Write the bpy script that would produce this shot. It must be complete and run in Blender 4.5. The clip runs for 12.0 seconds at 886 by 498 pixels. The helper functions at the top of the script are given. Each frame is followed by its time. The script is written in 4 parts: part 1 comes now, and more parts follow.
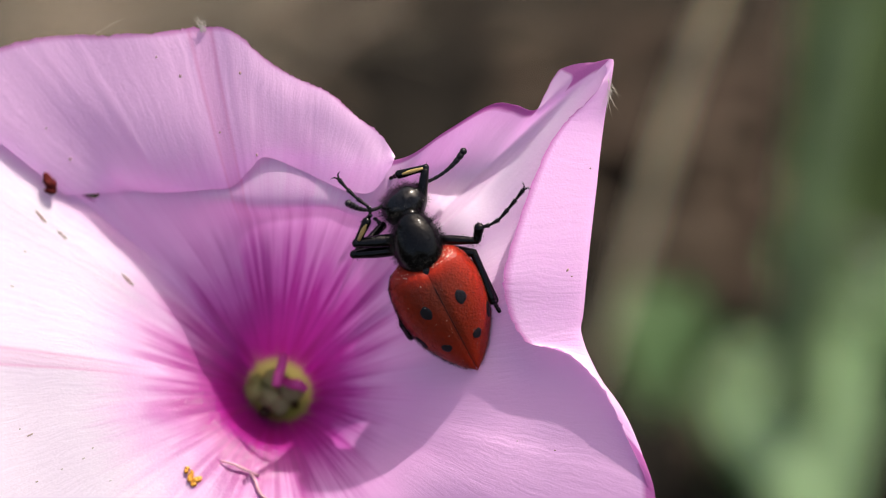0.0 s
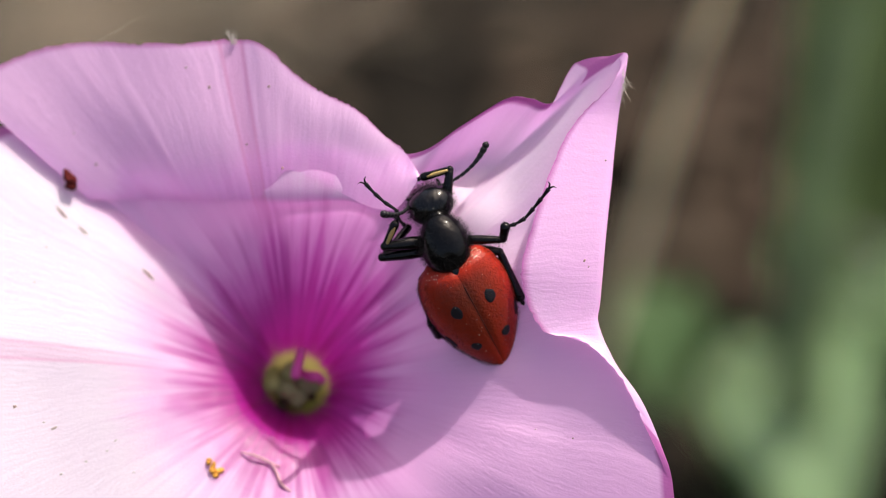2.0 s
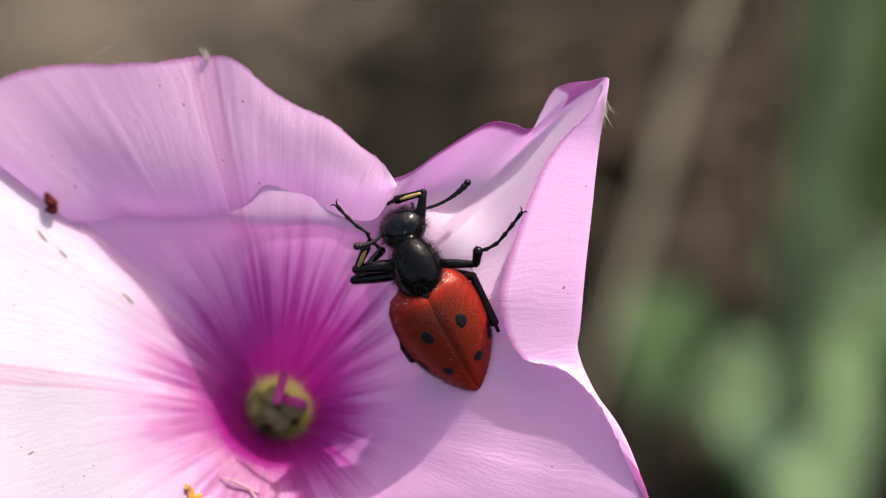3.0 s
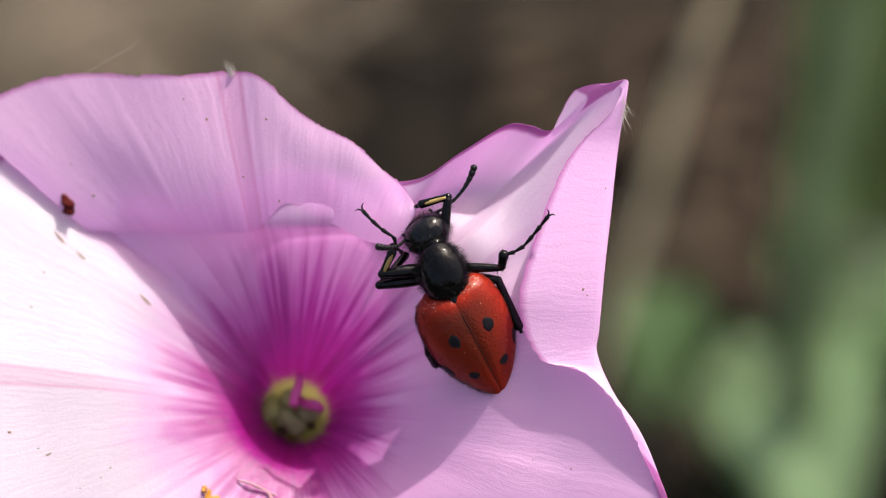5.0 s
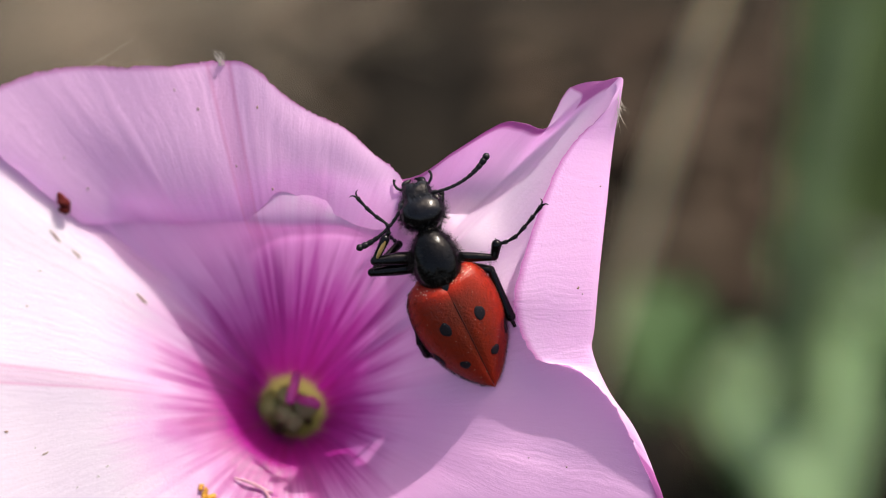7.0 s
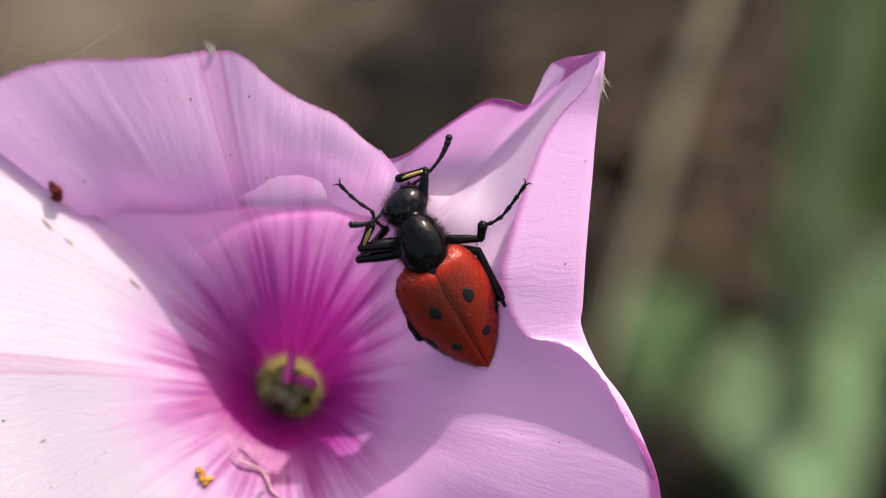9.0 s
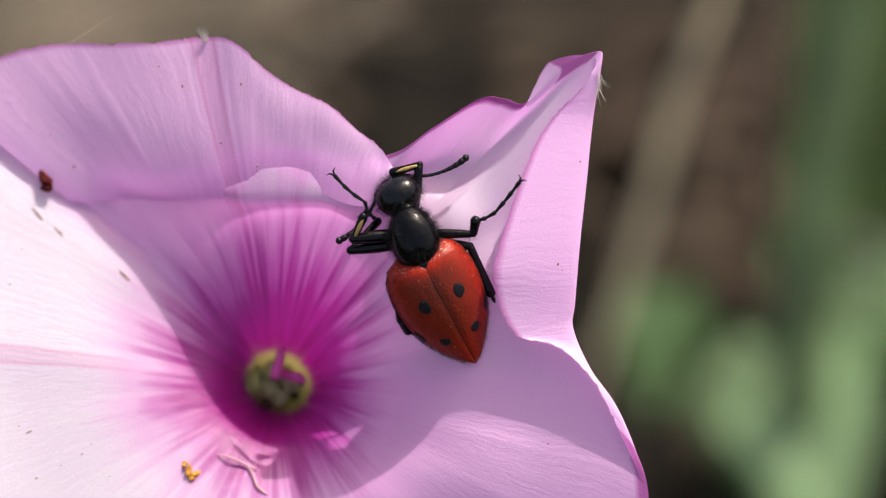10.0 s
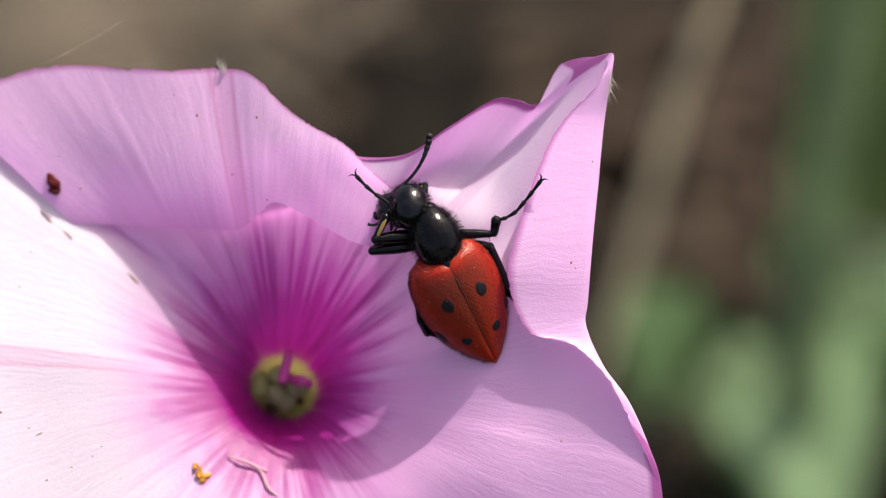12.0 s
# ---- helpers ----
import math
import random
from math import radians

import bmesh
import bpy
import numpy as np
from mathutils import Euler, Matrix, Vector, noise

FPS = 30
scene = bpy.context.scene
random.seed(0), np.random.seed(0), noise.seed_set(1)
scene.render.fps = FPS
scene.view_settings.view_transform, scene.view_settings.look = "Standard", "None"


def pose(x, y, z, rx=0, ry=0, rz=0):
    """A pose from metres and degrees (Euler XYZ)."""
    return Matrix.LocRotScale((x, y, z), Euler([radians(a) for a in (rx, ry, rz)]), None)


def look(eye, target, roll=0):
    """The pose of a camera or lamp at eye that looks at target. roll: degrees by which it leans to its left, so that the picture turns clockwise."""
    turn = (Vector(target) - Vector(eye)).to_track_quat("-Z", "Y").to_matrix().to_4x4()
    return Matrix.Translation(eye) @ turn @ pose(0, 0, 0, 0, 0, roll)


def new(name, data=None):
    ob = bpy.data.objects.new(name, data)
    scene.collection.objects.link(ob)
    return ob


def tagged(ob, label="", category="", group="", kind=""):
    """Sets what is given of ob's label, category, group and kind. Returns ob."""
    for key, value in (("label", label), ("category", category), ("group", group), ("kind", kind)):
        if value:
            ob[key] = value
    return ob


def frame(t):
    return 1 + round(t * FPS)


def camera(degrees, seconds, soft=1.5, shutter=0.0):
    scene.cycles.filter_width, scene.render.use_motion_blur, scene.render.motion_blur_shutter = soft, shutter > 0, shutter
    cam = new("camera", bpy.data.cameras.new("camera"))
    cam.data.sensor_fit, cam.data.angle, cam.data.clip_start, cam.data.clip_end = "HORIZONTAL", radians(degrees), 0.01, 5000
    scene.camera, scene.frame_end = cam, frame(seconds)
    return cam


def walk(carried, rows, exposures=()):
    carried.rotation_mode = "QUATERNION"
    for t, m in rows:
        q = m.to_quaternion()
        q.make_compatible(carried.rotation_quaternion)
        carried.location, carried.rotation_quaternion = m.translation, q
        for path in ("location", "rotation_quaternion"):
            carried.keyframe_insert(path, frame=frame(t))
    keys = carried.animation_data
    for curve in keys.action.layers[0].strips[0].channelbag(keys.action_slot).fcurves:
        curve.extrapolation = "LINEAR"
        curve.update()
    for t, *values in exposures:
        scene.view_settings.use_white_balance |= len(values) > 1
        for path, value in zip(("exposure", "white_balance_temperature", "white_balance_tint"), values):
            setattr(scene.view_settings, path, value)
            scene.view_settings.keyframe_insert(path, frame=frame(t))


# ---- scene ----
from mathutils.bvhtree import BVHTree

cam = camera(24.0, 12.0, soft=1.1)
MM = 0.001
# the camera stands still on its support, looking down at the flower
CAM = pose(0, 0, 0.36, 48, 0, 0)
walk(cam, [(0.0, CAM), (12.0, CAM)])
cam.data.dof.use_dof = True
cam.data.dof.focus_distance = 0.1212
cam.data.dof.aperture_fstop = 17.0

# the flower's own space, in its rest pose: x to the right, y up the picture, z towards the camera
REST = CAM @ Matrix.Translation((-9.47 * MM, -8.63 * MM, -122.9 * MM))

# ---- light ----
SUN = (REST.to_3x3() @ Vector((0.34, 0.87, 0.34))).normalized()
world = bpy.data.worlds.new("sky")
scene.world = world
world.use_nodes = True
sky = world.node_tree.nodes.new("ShaderNodeTexSky")
sky.sky_type = "NISHITA"
sky.sun_disc = False
sky.dust_density = 6.0
sky.ozone_density = 0.3
sky.sun_elevation = math.asin(SUN.z)
sky.sun_rotation = math.atan2(SUN.x, SUN.y)
# a hazy sky, less blue than a clear one
haze = world.node_tree.nodes.new("ShaderNodeMixRGB")
haze.blend_type = "MULTIPLY"
haze.inputs[0].default_value = 1.0
haze.inputs[2].default_value = (1.03, 0.95, 0.93, 1)
world.node_tree.links.new(sky.outputs[0], haze.inputs[1])
world.node_tree.links.new(haze.outputs[0], world.node_tree.nodes["Background"].inputs[0])
world.node_tree.nodes["Background"].inputs[1].default_value = 0.14
sun = new("sun", bpy.data.lights.new("sun", "SUN"))
sun.data.energy = 2.9
sun.data.angle = radians(0.55)
sun.data.color = (1.0, 0.96, 0.87)
sun.matrix_world = look(SUN, (0, 0, 0))
scene.view_settings.exposure = 0.87


# ---- materials ----
class Nodes:
    """A short way to write node trees."""

    def __init__(self, name):
        self.mat = bpy.data.materials.new(name)
        self.mat.use_nodes = True
        self.t = self.mat.node_tree
        self.t.nodes.clear()
        self.out = self.t.nodes.new("ShaderNodeOutputMaterial")

    def put(self, socket, v):
        if v is None:
            return
        if hasattr(v, "is_output"):
            self.t.links.new(v, socket)
        elif isinstance(v, tuple) and len(v) == 3 and socket.type == "RGBA":
            socket.default_value = (*v, 1)
        else:
            socket.default_value = v

    def n(self, kind, ins=None, **props):
        node = self.t.nodes.new("ShaderNode" + kind)
        for k, v in props.items():
            setattr(node, k, v)
        for k, v in (ins or {}).items():
            self.put(node.inputs[k], v)
        return node

    def math(self, op, a, b=None, clamp=False):
        node = self.n("Math", {0: a}, operation=op, use_clamp=clamp)
        if b is not None:
            self.put(node.inputs[1], b)
        return node.outputs[0]

    def mix(self, f, a, b, blend="MIX"):
        node = self.n("MixRGB", {0: f, 1: a, 2: b}, blend_type=blend)
        return node.outputs[0]

    def ramp(self, f, stops, smooth=True):
        node = self.n("ValToRGB", {0: f})
        r = node.color_ramp
        r.interpolation = "EASE" if smooth else "LINEAR"
        while len(r.elements) < len(stops):
            r.elements.new(0.5)
        for e, (p, c) in zip(r.elements, stops):
            e.position = p
            e.color = (*c, 1) if isinstance(c, tuple) else (c, c, c, 1)
        return node.outputs[0]

    def noise(self, vec, scale, detail=3.0, rough=0.55):
        return self.n("TexNoise", {"Vector": vec, "Scale": scale, "Detail": detail, "Roughness": rough}).outputs[0]

    def bump(self, h, strength, dist):
        return self.n("Bump", {"Height": h, "Strength": strength, "Distance": dist}).outputs[0]

    def done(self, shader):
        self.t.links.new(shader, self.out.inputs[0])
        return self.mat


def petal_material():
    k = Nodes("petal")
    uv = k.n("TexCoord").outputs["UV"]
    sep = k.n("SeparateXYZ", {0: uv})
    u, s = sep.outputs[0], sep.outputs[1]
    turn = k.math("MULTIPLY", u, 2 * math.pi)
    cx, sx = k.math("COSINE", turn), k.math("SINE", turn)

    def fibres(across, along, detail, stray=None):
        v = k.n("CombineXYZ", {0: k.math("MULTIPLY", cx, across), 1: k.math("MULTIPLY", sx, across), 2: k.math("MULTIPLY", s, along)}).outputs[0]
        if stray is not None:
            v = k.n("VectorMath", {0: v, 1: stray}, operation="ADD").outputs[0]
        return k.noise(v, 1.0, detail)

    # fibres run out from the throat
    fine, broad, ray = fibres(80.0, 8.0, 4.0), fibres(8.5, 1.5, 2.0), fibres(19.0, 1.6, 2.0)
    obj = k.n("TexCoord").outputs["Object"]
    cloud = k.noise(obj, 180.0, 3.0)
    cells = k.noise(obj, 7000.0, 2.0)
    # how far the purple of the throat runs out along each fibre
    reach = k.math("SUBTRACT", s, k.math("MULTIPLY", k.math("MAXIMUM", k.math("SUBTRACT", broad, 0.5), -0.07), k.ramp(s, [(0.46, 0.30), (0.62, 0.04)])))
    reach = k.math("SUBTRACT", reach, k.math("MULTIPLY", k.math("MAXIMUM", k.math("SUBTRACT", fine, 0.5), -0.07), 0.09))
    reach = k.math("SUBTRACT", reach, k.math("MULTIPLY", k.math("MAXIMUM", k.math("SUBTRACT", ray, 0.5), -0.07), k.ramp(s, [(0.40, 0.16), (0.60, 0.03)])))
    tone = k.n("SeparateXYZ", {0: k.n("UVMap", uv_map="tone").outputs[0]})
    # light coming through is pinker; the pale ramp paints sunlight into the inner face
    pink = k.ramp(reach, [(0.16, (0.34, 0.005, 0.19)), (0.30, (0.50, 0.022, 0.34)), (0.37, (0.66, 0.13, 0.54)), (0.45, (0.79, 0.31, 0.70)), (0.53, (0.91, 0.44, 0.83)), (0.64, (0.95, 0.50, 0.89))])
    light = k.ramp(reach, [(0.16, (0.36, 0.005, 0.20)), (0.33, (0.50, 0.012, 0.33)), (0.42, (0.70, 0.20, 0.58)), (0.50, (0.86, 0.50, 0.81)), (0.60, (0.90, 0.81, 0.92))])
    # darker rays on the wall
    rays = k.math("MULTIPLY", k.ramp(ray, [(0.50, 0.0), (0.64, 1.0)]), k.ramp(s, [(0.30, 0.75), (0.54, 0.0)]))
    # the tissue thickens towards the throat and lets less light through
    thin = k.ramp(reach, [(0.28, (0.74, 0.58, 0.74)), (0.56, (0.93, 0.76, 0.93))])
    pale = k.ramp(reach, [(0.30, 0.12), (0.50, 1.0)])
    lobe_at = k.math("FRACT", k.math("ADD", k.math("DIVIDE", k.math("SUBTRACT", k.math("MULTIPLY", u, 360.0), 102.0), 72.0), 5.5))
    away = k.math("MULTIPLY", k.math("ABSOLUTE", k.math("SUBTRACT", lobe_at, 0.5)), 72.0)
    vein = k.math("MULTIPLY", k.ramp(k.math("DIVIDE", away, 6.0), [(0.0, 0.45), (0.20, 0.4), (0.30, 1.0), (0.42, 0.0)]), k.math("MULTIPLY", k.ramp(s, [(0.46, 0.0), (0.54, 1.0)]), k.ramp(u, [(0.18, 0.0), (0.22, 1.0), (0.64, 1.0), (0.70, 0.0)])))

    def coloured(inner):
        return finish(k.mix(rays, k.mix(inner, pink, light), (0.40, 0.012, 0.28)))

    def finish(col):
        col = k.mix(k.ramp(k.math("ADD", s, k.math("MULTIPLY", k.math("SUBTRACT", ray, 0.5), 0.22)), [(0.02, 1.0), (0.19, 0.0)]), col, (0.44, 0.45, 0.12))
        col = k.mix(k.math("MULTIPLY", k.math("MULTIPLY", k.math("SUBTRACT", fine, 0.45, True), 0.12), pale), col, (0.66, 0.32, 0.66))
        col = k.mix(k.math("MULTIPLY", k.math("MULTIPLY", k.math("SUBTRACT", cloud, 0.4, True), 0.4), pale), col, (0.82, 0.60, 0.86))
        col = k.mix(k.math("MULTIPLY", vein, 0.6), col, (0.80, 0.30, 0.60))
        col = k.mix(k.math("MULTIPLY", tone.outputs[1], 0.95), col, (0.55, 0.13, 0.45))
        return col

    # short crinkles in the outer third, faint long fibres everywhere
    wander = k.n("VectorMath", {0: k.n("TexNoise", {"Vector": obj, "Scale": 260.0, "Detail": 2.0}).outputs[1], 1: (5.0, 5.0, 5.0)}, operation="MULTIPLY").outputs[0]
    crinkle = k.math("MULTIPLY", fibres(75.0, 30.0, 3.0, wander), k.ramp(s, [(0.52, 0.0), (0.61, 1.0)]))
    relief = k.math("ADD", k.math("MULTIPLY", fine, 0.16), k.math("MULTIPLY", cells, 0.25))
    nrm = k.bump(k.math("ADD", relief, crinkle), 0.25, 0.00012)
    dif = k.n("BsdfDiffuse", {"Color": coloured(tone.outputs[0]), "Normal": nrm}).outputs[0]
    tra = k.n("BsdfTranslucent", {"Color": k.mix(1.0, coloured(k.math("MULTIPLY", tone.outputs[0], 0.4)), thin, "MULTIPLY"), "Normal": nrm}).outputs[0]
    body = k.n("MixShader", {0: 0.53, 1: dif, 2: tra}).outputs[0]
    glint = k.bump(cells, 0.6, 0.00012)
    gl = k.n("BsdfGlossy", {"Color": (1, 1, 1), "Roughness": 0.34, "Normal": glint}).outputs[0]
    return k.done(k.n("MixShader", {0: 0.045, 1: body, 2: gl}).outputs[0])


def plain(name, base, rough, grain=400.0, amount=0.25, bump=0.15, dist=0.0001, metal=0.0, coat=0.0, second=None, trans=0.0, spec=0.5, detail=4.0):
    k = Nodes(name)
    obj = k.n("TexCoord").outputs["Object"]
    a, b = k.noise(obj, grain, detail), k.noise(obj, grain * 0.13, 2.0)
    dark = tuple(c * (1 - amount) for c in base)
    col = k.mix(a, dark, base)
    if second:
        col = k.mix(k.ramp(b, [(0.35, 0.0), (0.65, 1.0)]), col, second)
    nrm = k.bump(a, bump, dist)
    p = k.n("BsdfPrincipled", {"Base Color": col, "Roughness": rough, "Metallic": metal, "Normal": nrm, "Coat Weight": coat, "Specular IOR Level": spec})
    if trans:
        t = k.n("BsdfTranslucent", {"Color": col, "Normal": nrm}).outputs[0]
        return k.done(k.n("MixShader", {0: trans, 1: p.outputs[0], 2: t}).outputs[0])
    return k.done(p.outputs[0])


def wing_material():
    """Red, roughened by fine pits; duskier along the seam. UV: across from the seam, along from the base."""
    k = Nodes("red_wing_case")
    obj = k.n("TexCoord").outputs["Object"]
    uv = k.n("SeparateXYZ", {0: k.n("TexCoord").outputs["UV"]})
    pits, cloud = k.noise(obj, 6500, 3.0), k.noise(obj, 700, 2.0)
    red = k.mix(pits, (0.17, 0.008, 0.001), (0.40, 0.020, 0.002))
    red = k.mix(k.ramp(cloud, [(0.35, 0.0), (0.65, 0.5)]), red, (0.22, 0.012, 0.002))
    dusk = k.math("MULTIPLY", k.ramp(k.math("ADD", uv.outputs[0], k.math("MULTIPLY", k.math("SUBTRACT", cloud, 0.5), 0.3)), [(0.0, 0.9), (0.2, 0.65), (0.7, 0.0)]), k.ramp(uv.outputs[1], [(0.08, 0.0), (0.24, 1.0), (0.6, 0.8), (0.95, 0.25)]))
    red = k.mix(dusk, red, (0.055, 0.011, 0.002))
    p = k.n("BsdfPrincipled", {"Base Color": red, "Roughness": 0.3, "Normal": k.bump(pits, 0.85, 0.00005), "Specular IOR Level": 0.25, "Sheen Weight": 0.04, "Sheen Roughness": 0.4, "Sheen Tint": (1.0, 0.55, 0.6)})
    return k.done(p.outputs[0])


PETAL = petal_material()
BLACK = plain("black_chitin", (0.002, 0.002, 0.002), 0.18, 3500, 0.4, 0.5, 0.00005, spec=0.22, detail=1.0)
PITTED = plain("pitted_black_chitin", (0.002, 0.002, 0.0025), 0.2, 2600, 0.4, 0.4, 0.0001, spec=0.35, detail=0.0)
DULL_BLACK = plain("dull_black_chitin", (0.005, 0.005, 0.006), 0.4, 6000, 0.4, 0.4, 0.00004, spec=0.25)
SPOT = plain("black_spot", (0.005, 0.004, 0.006), 0.5, 7000, 0.3, 0.4, 0.00003, spec=0.25)
RED = wing_material()
SEAM = plain("dark_seam", (0.035, 0.006, 0.003), 0.5, 5000, 0.4, 0.3, 0.00004, spec=0.2)
GOLD = plain("gold_hair", (0.40, 0.27, 0.08), 0.4, 4000, 0.5, 0.4, 0.00004)
HAIR = plain("black_hair", (0.003, 0.003, 0.003), 0.5, spec=0.15)
WHITE_HAIR = plain("white_hair", (0.7, 0.66, 0.6), 0.5, trans=0.3)
DUST = plain("pollen_dust", (0.85, 0.78, 0.58), 0.5, 3000, 0.3)
EYE = plain("black_eye", (0.008, 0.007, 0.007), 0.12, 9000, 0.4, 0.3, 0.00003)
SCAR = plain("brown_scar", (0.34, 0.19, 0.17), 0.7, 3000, 0.4)
DRY_PINK = plain("dry_pink", (0.74, 0.38, 0.46), 0.6, 1500, 0.4, 0.4, 0.0001, trans=0.2)
BROWN_ANTHER = plain("brown_anther", (0.09, 0.05, 0.02), 0.6, 900, 0.4)
DARK_LEAF = plain("dark_green_leaf", (0.15, 0.27, 0.10), 0.5, 250, 0.35, 0.3, 0.0003, second=(0.18, 0.29, 0.12), trans=0.4)
LITTER = plain("straw_litter", (0.20, 0.16, 0.11), 0.7, 200, 0.4, second=(0.11, 0.09, 0.06))
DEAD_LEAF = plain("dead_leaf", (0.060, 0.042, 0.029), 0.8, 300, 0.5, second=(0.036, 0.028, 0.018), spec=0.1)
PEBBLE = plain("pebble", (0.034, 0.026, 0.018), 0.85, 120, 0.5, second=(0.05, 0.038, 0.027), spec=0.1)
PISTIL = plain("pink_stigma", (0.66, 0.08, 0.37), 0.45, 900, 0.2, trans=0.3)
PALE_ANTHER = plain("whitish_anther", (0.34, 0.30, 0.14), 0.6, 900, 0.3, second=(0.30, 0.31, 0.10), trans=0.2)
ANTHER = plain("pale_anther", (0.40, 0.40, 0.13), 0.6, 900, 0.4, trans=0.2)
POLLEN = plain("yellow_pollen", (0.62, 0.28, 0.02), 0.6, 1500, 0.4, 0.5, 0.0001)
DEBRIS = plain("brown_frass", (0.085, 0.010, 0.009), 0.8, 1500, 0.5, 0.5, 0.0001, spec=0.1)
STEM = plain("green_stem", (0.10, 0.20, 0.05), 0.5, 300, 0.4, trans=0.15)
LEAF = plain("green_leaf", (0.44, 0.62, 0.34), 0.5, 250, 0.35, 0.3, 0.0003, second=(0.50, 0.68, 0.40), trans=0.45)
GRASS = plain("green_grass", (0.39, 0.48, 0.26), 0.5, 250, 0.4, second=(0.49, 0.60, 0.34), trans=0.5, spec=0.15)
DARK_GRASS = plain("dark_grass", (0.28, 0.36, 0.14), 0.6, 250, 0.4, second=(0.35, 0.43, 0.19), trans=0.5, spec=0.15)
STRAW = plain("dry_straw", (0.76, 0.70, 0.55), 0.6, 300, 0.3, second=(0.68, 0.64, 0.52), trans=0.5)
# shade over the ground is put into these colours, far darker than dry soil
SOIL = plain("shaded_dry_soil", (0.0085, 0.0071, 0.0050), 0.9, 90, 0.6, 0.8, 0.003, second=(0.0165, 0.0130, 0.0090), spec=0.08)


# ---- mesh helpers ----
def part(name, bm, material, parent=None, label="", smooth=True):
    me = bpy.data.meshes.new(name)
    bm.to_mesh(me)
    bm.free()
    me.materials.append(material)
    if smooth:
        me.shade_smooth()
    ob = new(name, me)
    ob.parent = parent
    return tagged(ob, label)


def spline(pts, n):
    """n + 1 points along a smooth curve through pts."""
    pts = [np.array(p, float) for p in pts]
    pts = [2 * pts[0] - pts[1], *pts, 2 * pts[-1] - pts[-2]]
    out = []
    m = len(pts) - 3
    for i in range(n + 1):
        x = i / n * m
        k = min(int(x), m - 1)
        t = x - k
        a, b, c, d = pts[k:k + 4]
        out.append(0.5 * (2 * b + (c - a) * t + (2 * a - 5 * b + 4 * c - d) * t * t + (3 * b - a - 3 * c + d) * t ** 3))
    return out


def tube(bm, pts, radii, n=12, sides=8, flat=1.0):
    """A tapered round limb along pts (mm), closed at both ends."""
    path = spline([(*p, r) for p, r in zip(pts, radii)], n)
    rings = []
    side = None
    for i, p in enumerate(path):
        d = Vector((path[min(i + 1, n)] - path[max(i - 1, 0)])[:3]).normalized()
        if side is None:
            side = d.cross(Vector((0.31, 0.17, 0.94))).normalized()
        side = (side - d * side.dot(d)).normalized()
        up = d.cross(side)
        r = max(p[3], 0.004)
        rings.append([bm.verts.new((Vector(p[:3]) + (side * math.cos(a) + up * math.sin(a) * flat) * r) * MM) for a in (2 * math.pi * k / sides for k in range(sides))])
    for a, b in zip(rings, rings[1:]):
        for k in range(sides):
            bm.faces.new((a[k], a[(k + 1) % sides], b[(k + 1) % sides], b[k]))
    bm.faces.new(rings[0][::-1])
    bm.faces.new(rings[-1])
    return bm


def blob(bm, centre, size, turn=(0, 0, 0), segs=20, rough=0.0, seed=0.0):
    m = Matrix.LocRotScale(Vector(centre) * MM, Euler([radians(a) for a in turn]), Vector(size) * MM)
    made = bmesh.ops.create_uvsphere(bm, u_segments=segs, v_segments=max(6, segs * 2 // 3), radius=1.0)
    for v in made["verts"]:
        f = 1 + rough * noise.noise(v.co * 1.7 + Vector((seed, seed * 0.7, 0)))
        v.co = m @ (v.co * f)
    return bm


# ---- the flower ----
flower = tagged(new("bindweed_flower"), "pink-lilac bindweed flower with a magenta throat", "flower")
flower.matrix_world = REST

# spokes of the corolla, going round: azimuth (degrees), then reach and height (mm) halfway up the wall and at the fold or rim
# the folded lobe behind the beetle
FOLDED_LOBE = [
    (-24.2, 10.8, -0.4, 23.37, 1.95), (-15.2, 10.9, -0.5, 22.4, 2.05), (-10.3, 10.8, -0.7, 21.54, 1.85), (-3.9, 10.8, -0.7, 20.24, 1.65), (2.2, 11, -0.7, 18.93, 1.4),
    (10.6, 11.2, -0.9, 18.18, 1.2), (14.8, 11.2, -0.9, 18.58, 1.2), (24.5, 11.2, -0.9, 20.09, 1.1), (33.4, 11.2, -0.9, 22.45, 0.6), (38.3, 12.6, -0.65, 24.17, 0.3),
    (43.4, 12.6, -0.65, 26.44, 0.5), (45, 12.6, -0.85, 26.66, 0.55), (46.2, 12.6, -1.0, 24.4, 0.2), (47.2, 12.6, -1.15, 22, 0.2),
]
# the wall under the standing lobe, to the crease
BACK_WALL = [
    (50.1, 12.4, -1.2, 21.35, 0.2), (53.1, 12.0, -1.2, 20.5, 0.3), (56.8, 11.0, -1.4, 17.8, 0.0), (61.6, 10.2, -1.8, 15.1, 0.0), (74, 10.2, -2.2, 13.8, -0.4),
    (90, 9.7, -3.3, 13.9, -1.3), (98, 9.5, -3.8, 13.4, -2.0), (106, 9.3, -4.2, 13.2, -2.8), (114, 8.8, -4.7, 13.6, -3.8), (122, 8.2, -5.1, 14.6, -4.5),
    (130, 8.5, -5.3, 16.5, -5.0), (136.5, 8.5, -5.3, 16, -5.3), (139.5, 10.4, -5.2, 23, -5.2), (147, 10.5, -4.6, 23.5, -4.1),
]
